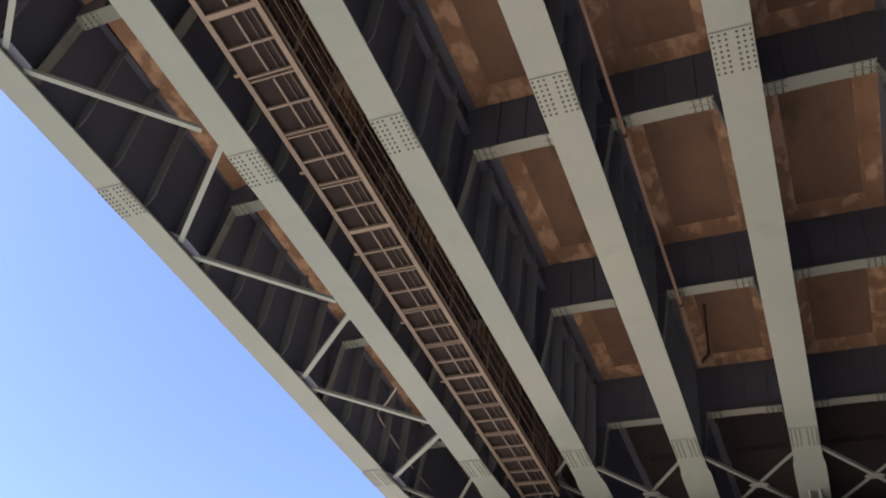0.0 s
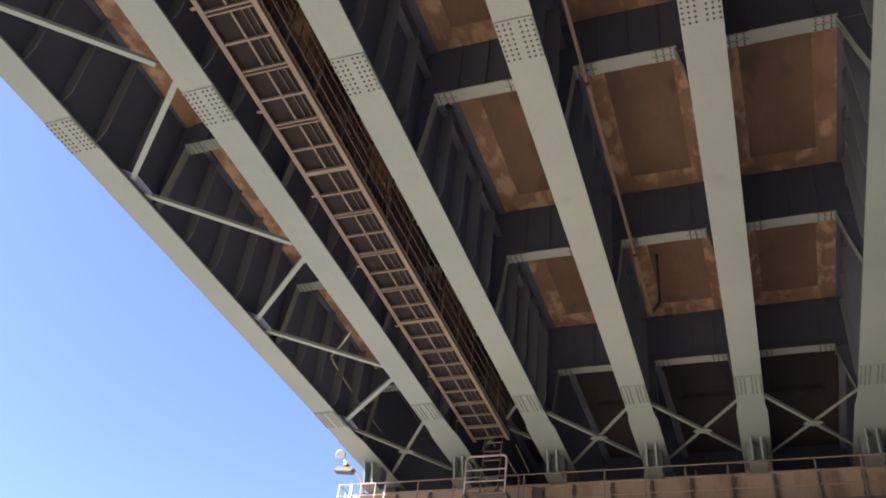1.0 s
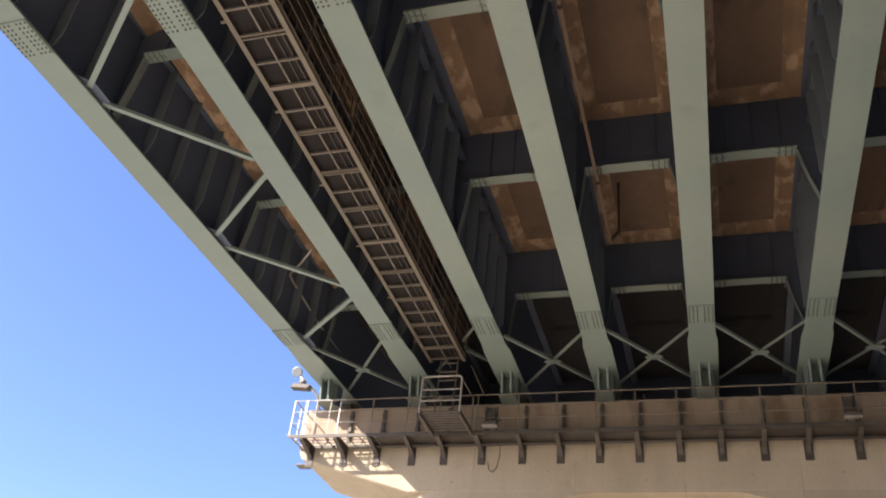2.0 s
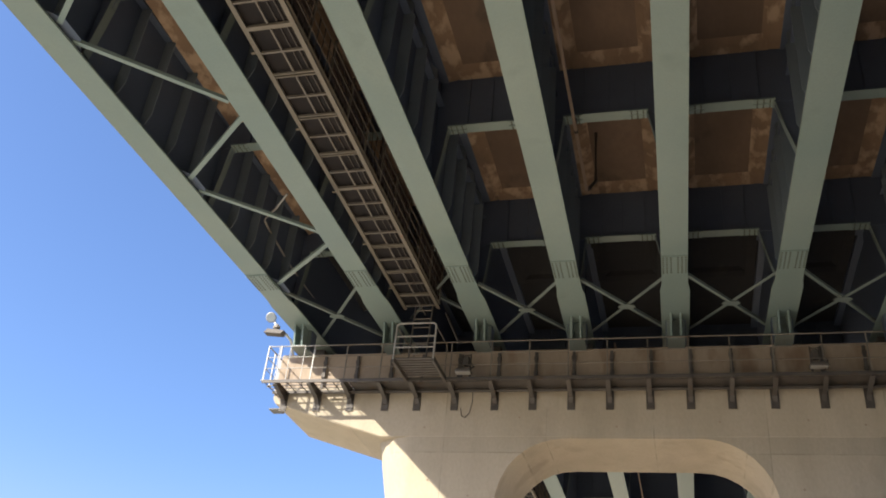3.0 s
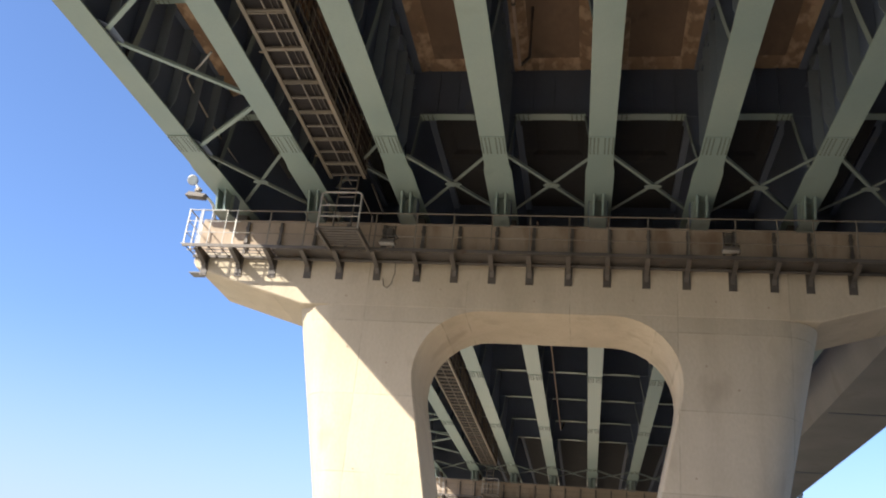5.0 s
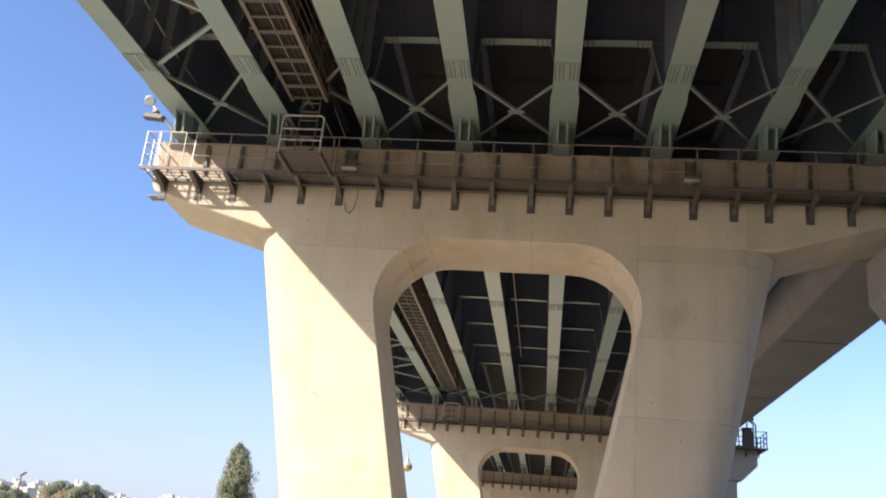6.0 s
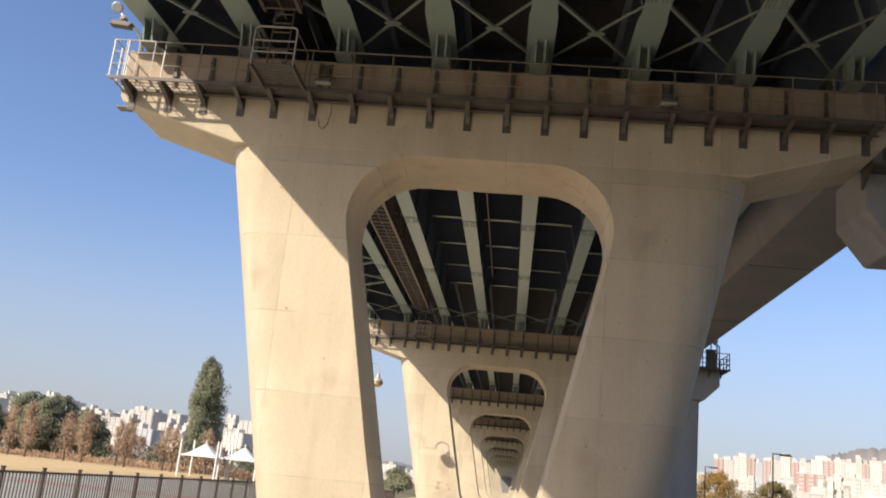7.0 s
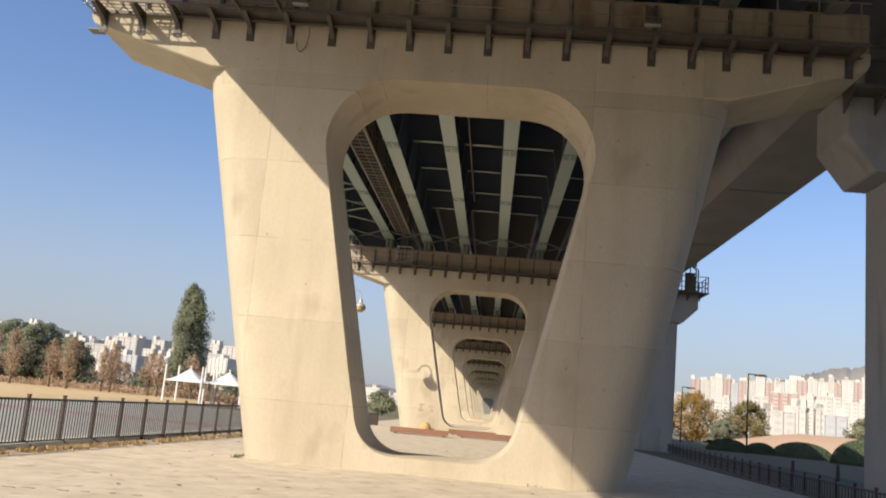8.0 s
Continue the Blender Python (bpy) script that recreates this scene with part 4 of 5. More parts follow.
def build_side_pier():
    p = thing("viaduct_pier", (17.5, 4.5, 0), "grey concrete hammerhead pier of the neighbouring viaduct", "viaduct pier", "piers of the viaduct", "structure")
    part("column", soften(box(bmesh.new(), 16.4, 18.65, 3.6, 5.6, -0.3, 9.15), 0.12, 2), CONC_PALE, p)
    cap = bmesh.new()
    prism(cap, [(15.05, 11.5), (15.05, 10.15), (15.85, 9.1), (18.95, 9.1), (20.0, 10.15), (20.0, 11.5)], "y", 3.4, 5.8)
    part("pier_cap", soften(cap, 0.04, 1), CONC_PALE, p)
    for x in (16.2, 18.3):
        part("bearing", box(bmesh.new(), x - 0.35, x + 0.35, 4.2, 5.0, 11.5, 12.66), CONC_GREY, p)
    return p


sp = build_side_pier()
sp.location.y = 3.1


def build_side_walkway():
    w = thing("viaduct_walkway", (20.4, 4.6, 11.3), "steel walkway with rails round the viaduct pier's cap", "walkway", "viaduct walkways")
    part("floor", box(bmesh.new(), 14.9, 20.55, 2.6, 3.38, 11.2, 11.28), STEEL, w)
    part("floor", box(bmesh.new(), 20.02, 20.55, 3.38, 6.0, 11.2, 11.28), STEEL, w)
    for h in (0.35, 0.7, 1.1):
        part("rail", tube(bmesh.new(), [(14.95, 2.65, 11.28 + h), (20.5, 2.65, 11.28 + h), (20.5, 6.0, 11.28 + h)], 0.03, 6), STEEL, w)
    for k in range(7):
        part("post", box(bmesh.new(), 14.92 + 0.92 * k, 14.98 + 0.92 * k, 2.62, 2.68, 11.28, 12.38), STEEL, w)
        part("bracket", prism(bmesh.new(), [(2.6, 11.2), (3.4, 11.2), (3.4, 10.7)], "x", 14.92 + k * 0.85, 14.98 + k * 0.85), STEEL, w)
    for k in range(3):
        part("post", box(bmesh.new(), 20.47, 20.53, 3.6 + k, 3.66 + k, 11.28, 12.38), STEEL, w)
    return w


sw = build_side_walkway()
sw.location.y = 3.2
# k below 0: piers out of sight, put in as light blockers
for k in (-3, -2, -1, *range(1, 7)):
    copy_thing(sp, pose(17.5, 3.1 + 39.9 * k, 0))
    copy_thing(sw, pose(20.4, 3.2 + 39.9 * k, 11.3))


def build_walkway_gear(y):
    """Cabinet, pipes and a lamp crowded together on the viaduct's walkway."""
    g = thing("equipment_cabinet", (19.3, y, 11.28), "dark steel equipment cabinet with pipes on the viaduct walkway", "cabinet", "equipment on the viaduct walkways")
    part("body", soften(box(bmesh.new(), 18.95, 19.55, y - 0.25, y + 0.25, 11.28, 12.55), 0.03, 1), STEEL, g)
    part("hood", soften(box(bmesh.new(), 18.9, 19.6, y - 0.3, y + 0.3, 12.55, 12.63), 0.02, 1), FENCE, g)
    for x in (19.68, 19.84):
        part("pipe", tube(bmesh.new(), [(x, y, 11.28), (x, y, 12.9), (x - 0.3, y, 13.15)], 0.05, 8), STEEL, g)
    lamp = part("lamp", tube(bmesh.new(), [(19.3, y - 0.3, 13.3), (19.36, y - 0.5, 13.2), (19.4, y - 0.6, 13.15)], 0.12, 12, 0.24), FENCE, g, smooth=True)
    part("lamp_glass", tube(bmesh.new(), [(19.4, y - 0.602, 13.149), (19.405, y - 0.62, 13.14)], 0.2, 12), LENS, lamp)
    part("lamp_arm", tube(bmesh.new(), [(19.25, y, 12.6), (19.25, y - 0.1, 13.1), (19.3, y - 0.32, 13.28)], 0.045, 8), STEEL, g)


build_walkway_gear(3.0 + 3.2 - 4.6 + 39.9)


# ---------------------------------------------------------------- fences
def build_fence(start, end, height, pitch, name, label, group):
    a, b = Vector(start), Vector(end)
    d = b - a
    n = round(d.length / 1.6)
    turn = math.atan2(d.y, d.x)
    f = thing(name, a, label, "fence", group)
    post = mesh_of("post", soften(box(box(bmesh.new(), -0.034, 0.034, -0.034, 0.034, 0, height + 0.03), -0.042, 0.042, -0.042, 0.042, height + 0.03, height + 0.065), 0.008, 1), FENCE)
    foot = mesh_of("foot", bar(soften(box(bmesh.new(), -0.08, 0.08, -0.08, 0.08, 0, 0.03), 0.006, 1), (0, 0, 0.16), (0, -0.26, 0.015), 0.035, 0.035), FENCE)
    bal = mesh_of("baluster", box(bmesh.new(), -0.011, 0.011, -0.011, 0.011, 0.1, height - 0.05), FENCE)
    count = 0
    rest = bmesh.new()
    for i in range(n + 1):
        p = a + d * (i / n)
        piece("post", post, f, p, turn)
        piece("foot", foot, f, p, turn)
        if i < n:
            m = round(1.6 / pitch)
            for j in range(1, m):
                q = a + d * ((i + j / m) / n)
                if count < 290:
                    piece("baluster", bal, f, q, turn)
                    count += 1
                else:
                    box(rest, q.x - 0.011, q.x + 0.011, q.y - 0.011, q.y + 0.011, q.z + 0.1, q.z + height - 0.05)
    if rest.verts:
        tagged(part("balusters", rest, FENCE, f), kind="stuff")
    else:
        rest.free()
    for z in (0.1, height - 0.05):
        part("rail", bar(bmesh.new(), a + Vector((0, 0, z)), b + Vector((0, 0, z)), 0.04, 0.05), FENCE, f)
    return f


build_fence((-4.72, -9.0, 0), (-3.9, 15.0, 0), 1.1, 0.135, "railing_fence", "dark brown metal railing fence along the court", "railing fences")
build_fence((15.1, -2.5, 0), (19.6, 60.0, 0), 0.62, 0.27, "low_fence", "dark metal fence beside the road", "low fences")
kerb = part("kerb", soften(box(bmesh.new(), -5.0, -4.3, -30, 60, -0.02, 0.10), 0.02, 1), KERB)
tagged(kerb, "pale concrete kerb under the fence", "kerb", kind="structure")


# ---------------------------------------------------------------- plants
def leaf_crown(bm, shape, count, size, rng):
    """Many small leaf blades; shape(rng) gives a place and the way out of the crown."""
    made = 0
    while made < count:
        p, face = shape(rng)
        face = (face + Vector((rng.gauss(0, 0.45), rng.gauss(0, 0.45), rng.gauss(0, 0.45)))).normalized()
        u = face.orthogonal().normalized()
        u = Matrix.Rotation(rng.uniform(0, 6.283), 3, face) @ u
        v = face.cross(u) * size * rng.uniform(0.6, 1.2)
        u = u * size * rng.uniform(0.6, 1.3)
        q = [bm.verts.new(p + u * i + v * j) for i, j in ((-0.5, -0.2), (0.0, -0.6), (0.5, 0.0), (0.1, 0.6))]
        bm.faces.new(q)
        made += 1
    return bm


def clumped(centres, axis, tall, rng):
    c, r = rng.choice(centres)
    d = Vector((rng.gauss(0, 1), rng.gauss(0, 1), rng.gauss(0, 1)))
    d *= r * 0.52 * min(1.0, 1.7 / max(0.01, d.length))
    d.z *= tall
    return c + d, (d.normalized() * 0.6 + Vector((c.x - axis.x, c.y - axis.y, 0.0)).normalized() * 0.6 + Vector((0, 0, 0.35)))


def build_tree(name, at, height, spread, trunk_h, material, label, seed, columnar=False, leaves=2600, size=0.32):
    rng = random.Random(seed)
    at = Vector(at)
    t = thing(name, at, label, "tree", "trees round the bridge")
    r0 = height * 0.018 + 0.05
    tr = bmesh.new()
    lean = Vector((rng.uniform(-0.02, 0.02), rng.uniform(-0.02, 0.02), 1))
    tube(tr, [at + lean * (height * 0.85 * k / 5) + Vector((rng.uniform(-0.05, 0.05), rng.uniform(-0.05, 0.05), 0)) for k in range(6)], r0, 8, 0.03)
    part("trunk", tr, BARK, t)
    centres = []
    branches = bmesh.new()
    n = 260 if columnar and height > 9 else 60 if columnar else 64
    for k in range(n):
        f = (k + rng.random()) / n
        z = trunk_h + (height - trunk_h) * f
        prof = (min(1, f * 2.2 + 0.5) * (1 - f ** 5) ** 0.6) if columnar else (math.sin(math.pi * min(0.97, f * 0.85 + 0.12)) ** 0.7)
        a = rng.uniform(0, 6.283)
        lobe = 0.84 + 0.26 * math.sin(3 * a + 7 * f + seed) if columnar else 1.0
        rad = spread * prof * lobe * (rng.uniform(0.2, 0.92) ** 0.7)
        cr = spread * (0.4 if columnar else 0.34) * rng.uniform(0.6, 1.15) * (0.45 + 0.55 * prof)
        if columnar:
            z -= 0.035 * height * f * (1.0 - math.cos(a - 2.4))
        c = at + Vector((math.cos(a) * rad, math.sin(a) * rad, z))
        centres.append((c, cr))
        foot = at + lean * max(trunk_h * 0.7, z - rad * (1.6 if columnar else 0.8))
        if k % 2 == 0:
            tube(branches, [foot, (foot + c) / 2 + Vector((0, 0, 0.15)), c], r0 * 0.35, 5, 0.015)
    tagged(part("branchwork", branches, BARK, t), kind="stuff")
    crown = leaf_crown(bmesh.new(), lambda r: clumped(centres, at, 1.5 if columnar else 0.8, r), leaves, size, rng)
    part("crown", crown, material, t)
    return t


build_tree("poplar_tree", (-36.5, 100, 0), 15.3, 2.75, 1.0, LEAF_POPLAR, "tall dark green columnar poplar tree", 3, True, 34000, 0.2)
for i, (x, y, h, s) in enumerate(((-49, 82, 6.9, 3.8), (-53, 85, 7.4, 4.2), (-45.4, 84, 5.9, 3.2), (-60, 86, 5.9, 4.0), (-51, 88, 7.5, 4.0), (-56.5, 80, 6.2, 3.8))):
    build_tree("broadleaf_tree", (x, y, 0), h, s, 1.0, LEAF_DARK, "dense dark green broadleaf tree", 20 + i, False, 13000, 0.2)
for i, (x, y, h, s) in enumerate(((-43.5, 68, 5.6, 1.0), (-37.5, 68, 5.4, 0.95), (-33.8, 70, 5.2, 0.9), (-29.5, 72, 4.6, 0.9), (-27.2, 76, 4.8, 1.0), (-31.2, 74, 4.8, 0.9), (-35.6, 72, 4.9, 0.85), (-40.3, 70, 5.0, 0.9), (-46.5, 70, 5.4, 1.0))):
    build_tree("young_autumn_tree", (x, y, 0.15), h, s * 1.35, 1.3, LEAF_RUST, "young upright autumn tree with thin rusty leaves", 40 + i, True, 1500, 0.13)
for i, (x, y, h, s) in enumerate(((-43, 84, 3.2, 2.0), (-39.5, 86, 3.6, 2.2), (-36, 85, 3.0, 2.0), (-32.5, 84, 3.4, 2.1), (-29, 86, 3.2, 2.0), (-25.5, 85, 3.6, 2.2), (-22, 84, 2.8, 1.9), (-18.5, 86, 3.2, 2.0))):
    build_tree("shrub_tree", (x, y, 0), h, s, 0.3, LEAF_RUST if i % 3 == 1 else LEAF_DARK, "bushy shrub in mixed green and brown", 140 + i, False, 1600, 0.22)
for i, (x, y, h, s, m) in enumerate(((37.6, 122, 7.8, 4.7, LEAF_GOLD), (45.8, 122, 7.2, 4.2, LEAF_OLIVE), (41, 116, 4.0, 2.2, LEAF_DARK), (61.6, 116, 6.0, 3.0, LEAF_POPLAR), (32.6, 126, 6.3, 3.4, LEAF_GOLD))):
    build_tree("autumn_tree", (x, y, -0.5), h, s, 1.0, m, "round autumn tree with golden brown leaves", 60 + i, False, 8000, 0.23)
for i, (x, y, h, s) in enumerate(((-8.2, 96, 2.5, 1.9), (-5.0, 110, 2.4, 2.2), (-11.5, 118, 3.2, 2.4))):
    build_tree("shrub_tree", (x, y, 0), h, s, 0.5, LEAF_POPLAR, "low green shrubby tree behind the piers", 80 + i, False, 2200, 0.25)

rng = random.Random(5)
scrub = bmesh.new()
for k in range(15000):
    x = rng.uniform(-70, -16)
    y = 76 + rng.uniform(0, 10) + 0.1 * (x + 40)
    h = 0.4 + 1.3 * noise.noise(Vector((x * 0.25, y * 0.1, 0))) ** 2 * 3 + rng.uniform(0, 0.6)
    p = Vector((x, y, rng.uniform(0.1, max(0.3, h))))
    a = rng.uniform(0, 6.28)
    u = Vector((math.cos(a) * 0.11, math.sin(a) * 0.11, 0))
    q = [scrub.verts.new(p + u * i + Vector((0, 0, 0.14)) * j) for i, j in ((-1, 0), (0, -1), (1, 0.2), (0.2, 1))]
    scrub.faces.new(q)
tagged(part("scrub", scrub, LEAF_RUST), "brown autumn scrub below the trees", "scrub", kind="stuff")

tufts = bmesh.new()
for k in range(7000):
    y = rng.uniform(-9, 16)
    x = -4.15 + 0.034 * (y + 9) + abs(rng.gauss(0, 0.16))
    if noise.noise(Vector((y * 0.6, 3.3, 0))) < -0.3:
        continue
    h, a = rng.uniform(0.03, 0.12), rng.uniform(0, 6.28)
    u = Vector((math.cos(a), math.sin(a), 0)) * 0.02
    w = Vector((rng.uniform(-0.06, 0.06), rng.uniform(-0.06, 0.06), h))
    p = Vector((x, y, 0.0))
    tufts.faces.new([tufts.verts.new(v) for v in (p - u, p + u, p + w)])
tagged(part("dry_grass", tufts, STRAW), "dry straw grass tufts along the fence", "grass", kind="stuff")


slots = bmesh.new()
for k in range(7):
    x, y = -1.5 + 0.37 * k + rng.uniform(-0.08, 0.08), -9.48 + 0.09 * k + rng.uniform(-0.03, 0.03)
    w = rng.uniform(0.04, 0.1)
    ring = [(x + w * math.cos(a) * rng.uniform(0.8, 1.3), y + 0.04 * math.sin(a) * rng.uniform(0.6, 1.5)) for a in [0.785 * n for n in range(8)]]
    prism(slots, ring, "z", -0.004, 0.006)
tagged(part("joint_gaps", slots, BANK_DARK), "row of dark worn gaps along a paving joint", "paving joint", kind="structure")

fallen = bmesh.new()
for k in range(200):
    x, y = rng.uniform(-3.8, 11), rng.uniform(-14, 14)
    if noise.noise(Vector((x * 0.35, y * 0.35, 7))) < 0.0:
        continue
    a, w = rng.uniform(0, 6.28), rng.uniform(0.025, 0.07)
    u, v = Vector((math.cos(a), math.sin(a), 0)) * w, Vector((-math.sin(a), math.cos(a), 0)) * w * 0.7
    p = Vector((x, y, 0.006))
    up = Vector((0, 0, rng.uniform(0.0, 0.03)))
    fallen.faces.new([fallen.verts.new(q) for q in (p - u, p - v + up, p + u + up, p + v)])
tagged(part("fallen_leaves", fallen, LEAF_DRY), "scattered dry brown leaves on the paving", "leaves", kind="stuff")

weeds = bmesh.new()
for k in range(200):
    a = rng.uniform(0, 1)
    x, y = (-0.47 + abs(rng.gauss(0, 0.10)), -0.02 + rng.uniform(0, 1.2)) if a < 0.5 else (rng.uniform(-0.2, 8.8), -0.02 - abs(rng.gauss(0, 0.03)))
    if a >= 0.5 and noise.noise(Vector((x * 1.1, 1.7, 0))) < 0.05:
        continue
    h, b = rng.uniform(0.02, 0.10), rng.uniform(0, 6.28)
    u = Vector((math.cos(b), math.sin(b), 0)) * 0.018
    p = Vector((x - 0.06, y - 0.03, 0.0))
    w = Vector((rng.uniform(-0.05, 0.05), rng.uniform(-0.05, 0.02), h))
    weeds.faces.new([weeds.verts.new(q) for q in (p - u, p + u, p + w)])
tagged(part("weeds", weeds, LEAF_POPLAR), "small green weeds at the pier's foot", "weeds", kind="stuff")


# raised straw bank behind the court
def bank_strip(name, x0, x1, y0, y1, h, material, label, steps=40):
    bm = bmesh.new()
    rows = []
    for i in range(steps + 1):
        x = x0 + (x1 - x0) * i / steps
        row = []
        for f, g in ((0, -0.1), (0.25, 0.55), (0.5, 1.0), (0.8, 0.9), (1.0, -0.1)):
            row.append(bm.verts.new((x, y0 + (y1 - y0) * f, h * g * min(1.0, 0.02 + (x1 - x) / 7.0, 0.25 + (x - x0) / 14.0) * (1 + 0.25 * noise.noise(Vector((x * 0.08, f, 2)))))))
        rows.append(row)
    for a, b in zip(rows, rows[1:]):
        for k in range(4):
            bm.faces.new((a[k], b[k], b[k + 1], a[k + 1]))
    return tagged(part(name, bm, material, smooth=True), label, "bank", kind="structure")


def straw_field():
    """Low swelling of dry grass along the court's far side."""
    bm = bmesh.new()
    rows = []
    for k in range(45):
        y = -40 + 2.8 * k
        row = []
        for x, z in ((-23.55, -0.03), (-24.4, 0.10), (-27, 0.17), (-34, 0.22), (-46, 0.26), (-62, 0.2), (-80, -0.05)):
            edge = 0.35 * noise.noise(Vector((y * 0.3, x, 1)))
            row.append(bm.verts.new((x + (edge if x < -24 else 0), y, z * (1 + 0.3 * noise.noise(Vector((x * 0.1, y * 0.12, 5)))))))
        rows.append(row)
    for a, b in zip(rows, rows[1:]):
        for k in range(6):
            bm.faces.new((a[k], a[k + 1], b[k + 1], b[k]))
    bm.normal_update()
    return tagged(part("straw_bank", bm, STRAW, smooth=True), "low bank of dry straw coloured grass", "bank", kind="structure")


straw_field()
bank_strip("earth_bank", 40, 130, 104, 126, 2.35, BANK, "tan earth bank beyond the road")
for i, (x, y, r, h) in enumerate(((29.0, 67.7, 2.0, 1.15), (31.9, 67, 1.5, 1.05), (35.5, 65.9, 2.8, 1.45), (37.1, 55.6, 2.6, 2.1))):
    rg = random.Random(100 + i)
    hb = thing("clipped_hedge", (x, y, 0), "dark green clipped mound hedge", "hedge", "mound hedges")
    part("mound", dome(bmesh.new(), (x, y, -0.05), r * 0.95, h * 0.95, 5, 18), HEDGE, hb, smooth=True)
    lv = bmesh.new()
    for k in range(3800):
        a, e = rg.uniform(0, 6.283), math.asin(rg.random())
        p = Vector((x + r * math.cos(e) * math.cos(a), y + r * math.cos(e) * math.sin(a), h * math.sin(e)))
        b = rg.uniform(0, 6.28)
        u, w = Vector((math.cos(b), math.sin(b), 0)) * 0.06, Vector((0, 0, 0.06))
        lv.faces.new([lv.verts.new(v) for v in (p - u, p - w, p + u, p + w)])
    tagged(part("leaves", lv, HEDGE, hb), kind="stuff")


# ---------------------------------------------------------------- canopies, slabs, lamps
def build_canopy(x, y):
    c = thing("canopy_tent", (x, y, 0), "white fabric canopy with a peaked roof on four posts", "canopy", "canopies by the court")
    w = 3.5
    post = mesh_of("post", tube(bmesh.new(), [(0, 0, 0), (0, 0, 3.45)], 0.11, 8, 0.09), WHITE)
    for sx in (-1, 1):
        for sy in (-1, 1):
            piece("post", post, c, (x + sx * w / 2, y + sy * w / 2, 0))
    bm = bmesh.new()
    n = 10
    grid = []
    for i in range(n + 1):
        row = []
        for j in range(n + 1):
            u, v = 2 * i / n - 1, 2 * j / n - 1
            r = max(abs(u), abs(v))
            row.append(bm.verts.new((x + u * w / 2, y + v * w / 2, 2.05 + 1.2 * (1 - r) ** 1.35)))
        grid.append(row)
    for i in range(n):
        for j in range(n):
            bm.faces.new((grid[i][j], grid[i + 1][j], grid[i + 1][j + 1], grid[i][j + 1]))
    roof = part("roof_fabric", bm, WHITE, c, smooth=True)
    roof.modifiers.new("thickness", "SOLIDIFY").thickness = 0.02
    part("finial", tube(bmesh.new(), [(x, y, 3.15), (x, y, 3.5)], 0.07, 8), WHITE, c)
    for sx, sy, ex, ey in ((-1, -1, 1, -1), (1, -1, 1, 1), (1, 1, -1, 1), (-1, 1, -1, -1)):
        part("edge_beam", bar(bmesh.new(), (x + sx * w / 2, y + sy * w / 2, 2.02), (x + ex * w / 2, y + ey * w / 2, 2.02), 0.09, 0.12), WHITE, c)
    return c


build_canopy(-22.75, 62)
build_canopy(-19.15, 62.6)

for x0, x1, y in ((0.1, 3.5, 30.5), (3.9, 7.4, 33.5), (3.2, 6.3, 37.5)):
    s = thing("timber_platform", ((x0 + x1) / 2, y, 0), "low red brown timber bench platform on the paving", "bench", "low timber benches")
    for k in range(4):
        part("board", soften(box(bmesh.new(), x0, x1, y + 0.22 * k, y + 0.22 * k + 0.2, 0.3, 0.36), 0.01, 1), WOOD, s)
    part("front_board", soften(box(bmesh.new(), x0, x1, y - 0.05, y, 0.06, 0.36), 0.01, 1), WOOD, s)
    for x in (x0 + 0.3, x1 - 0.3):
        part("foot", box(bmesh.new(), x - 0.08, x + 0.08, y + 0.05, y + 0.8, 0.0, 0.3), CONC_GREY, s)

bl = thing("globe_lamp", (-7.9, 36.4, 0), "bent arm lamp with a round brass shade on a slim pole", "street lamp", "street lamps")
part("pole", tube(bmesh.new(), [(-7.9, 36.4, 0), (-7.9, 36.4, 8.7)], 0.07, 8, 0.05), GALV, bl)
part("stay", tube(bmesh.new(), [(-7.9, 36.4, 8.6), (-4.26, 36.4, 8.5)], 0.012, 6), GALV, bl)
part("hook", tube(bmesh.new(), [(-3.78 - 0.48 * math.cos(a), 36.4, 8.5 + 0.5 * math.sin(a)) for a in [math.pi * k / 6 for k in range(0, 7)]] + [(-3.3, 36.4, 8.2)], 0.032, 8), GALV, bl)
part("neck", tube(bmesh.new(), [(-3.3, 36.4, 8.3), (-3.3, 36.4, 8.02)], 0.1, 12, 0.14), GALV, bl)
part("shade", tube(bmesh.new(), [(-3.3, 36.4, 8.04), (-3.3, 36.4, 7.92), (-3.3, 36.4, 7.72)], 0.17, 14, 0.4), GALV, bl, smooth=True)
part("globe", dome(bmesh.new(), (-3.3, 36.4, 7.715), 0.37, -0.3, 4, 14), BRASS, bl, "brass coloured bowl", smooth=True)


for x, y in ((19.9, 20.8), (21.6, 19.9), (22.6, 19.2)):
    bo = thing("bollard", (x, y, 0), "short dark metal bollard beside the road", "bollard", "bollards by the road")
    part("shaft", tube(bmesh.new(), [(x, y, 0), (x, y, 0.66)], 0.09, 10, 0.075), FENCE, bo)
    part("cap", dome(bmesh.new(), (x, y, 0.655), 0.085, 0.07, 3, 10), FENCE, bo)

sack = part("sack", soften(dome(bmesh.new(), (1.45, SPAN - 0.55, 0.0), 0.42, 0.62, 5, 12), 0.02, 1), SACK, smooth=True)
tagged(sack, "tan sack leaning at the foot of a pier", "sack")
patch = part("paint_patch", soften(box(bmesh.new(), 0.8, 2.05, SPAN - 0.006, SPAN + 0.02, 1.3, 1.85), 0.004, 1), PATCH)
tagged(patch, "grey repainted patch low on a pier's leg", "paint patch", kind="structure")

lb = thing("litter_bin", (-2.6, 44, 0), "dark square litter bin on the paving", "litter bin")
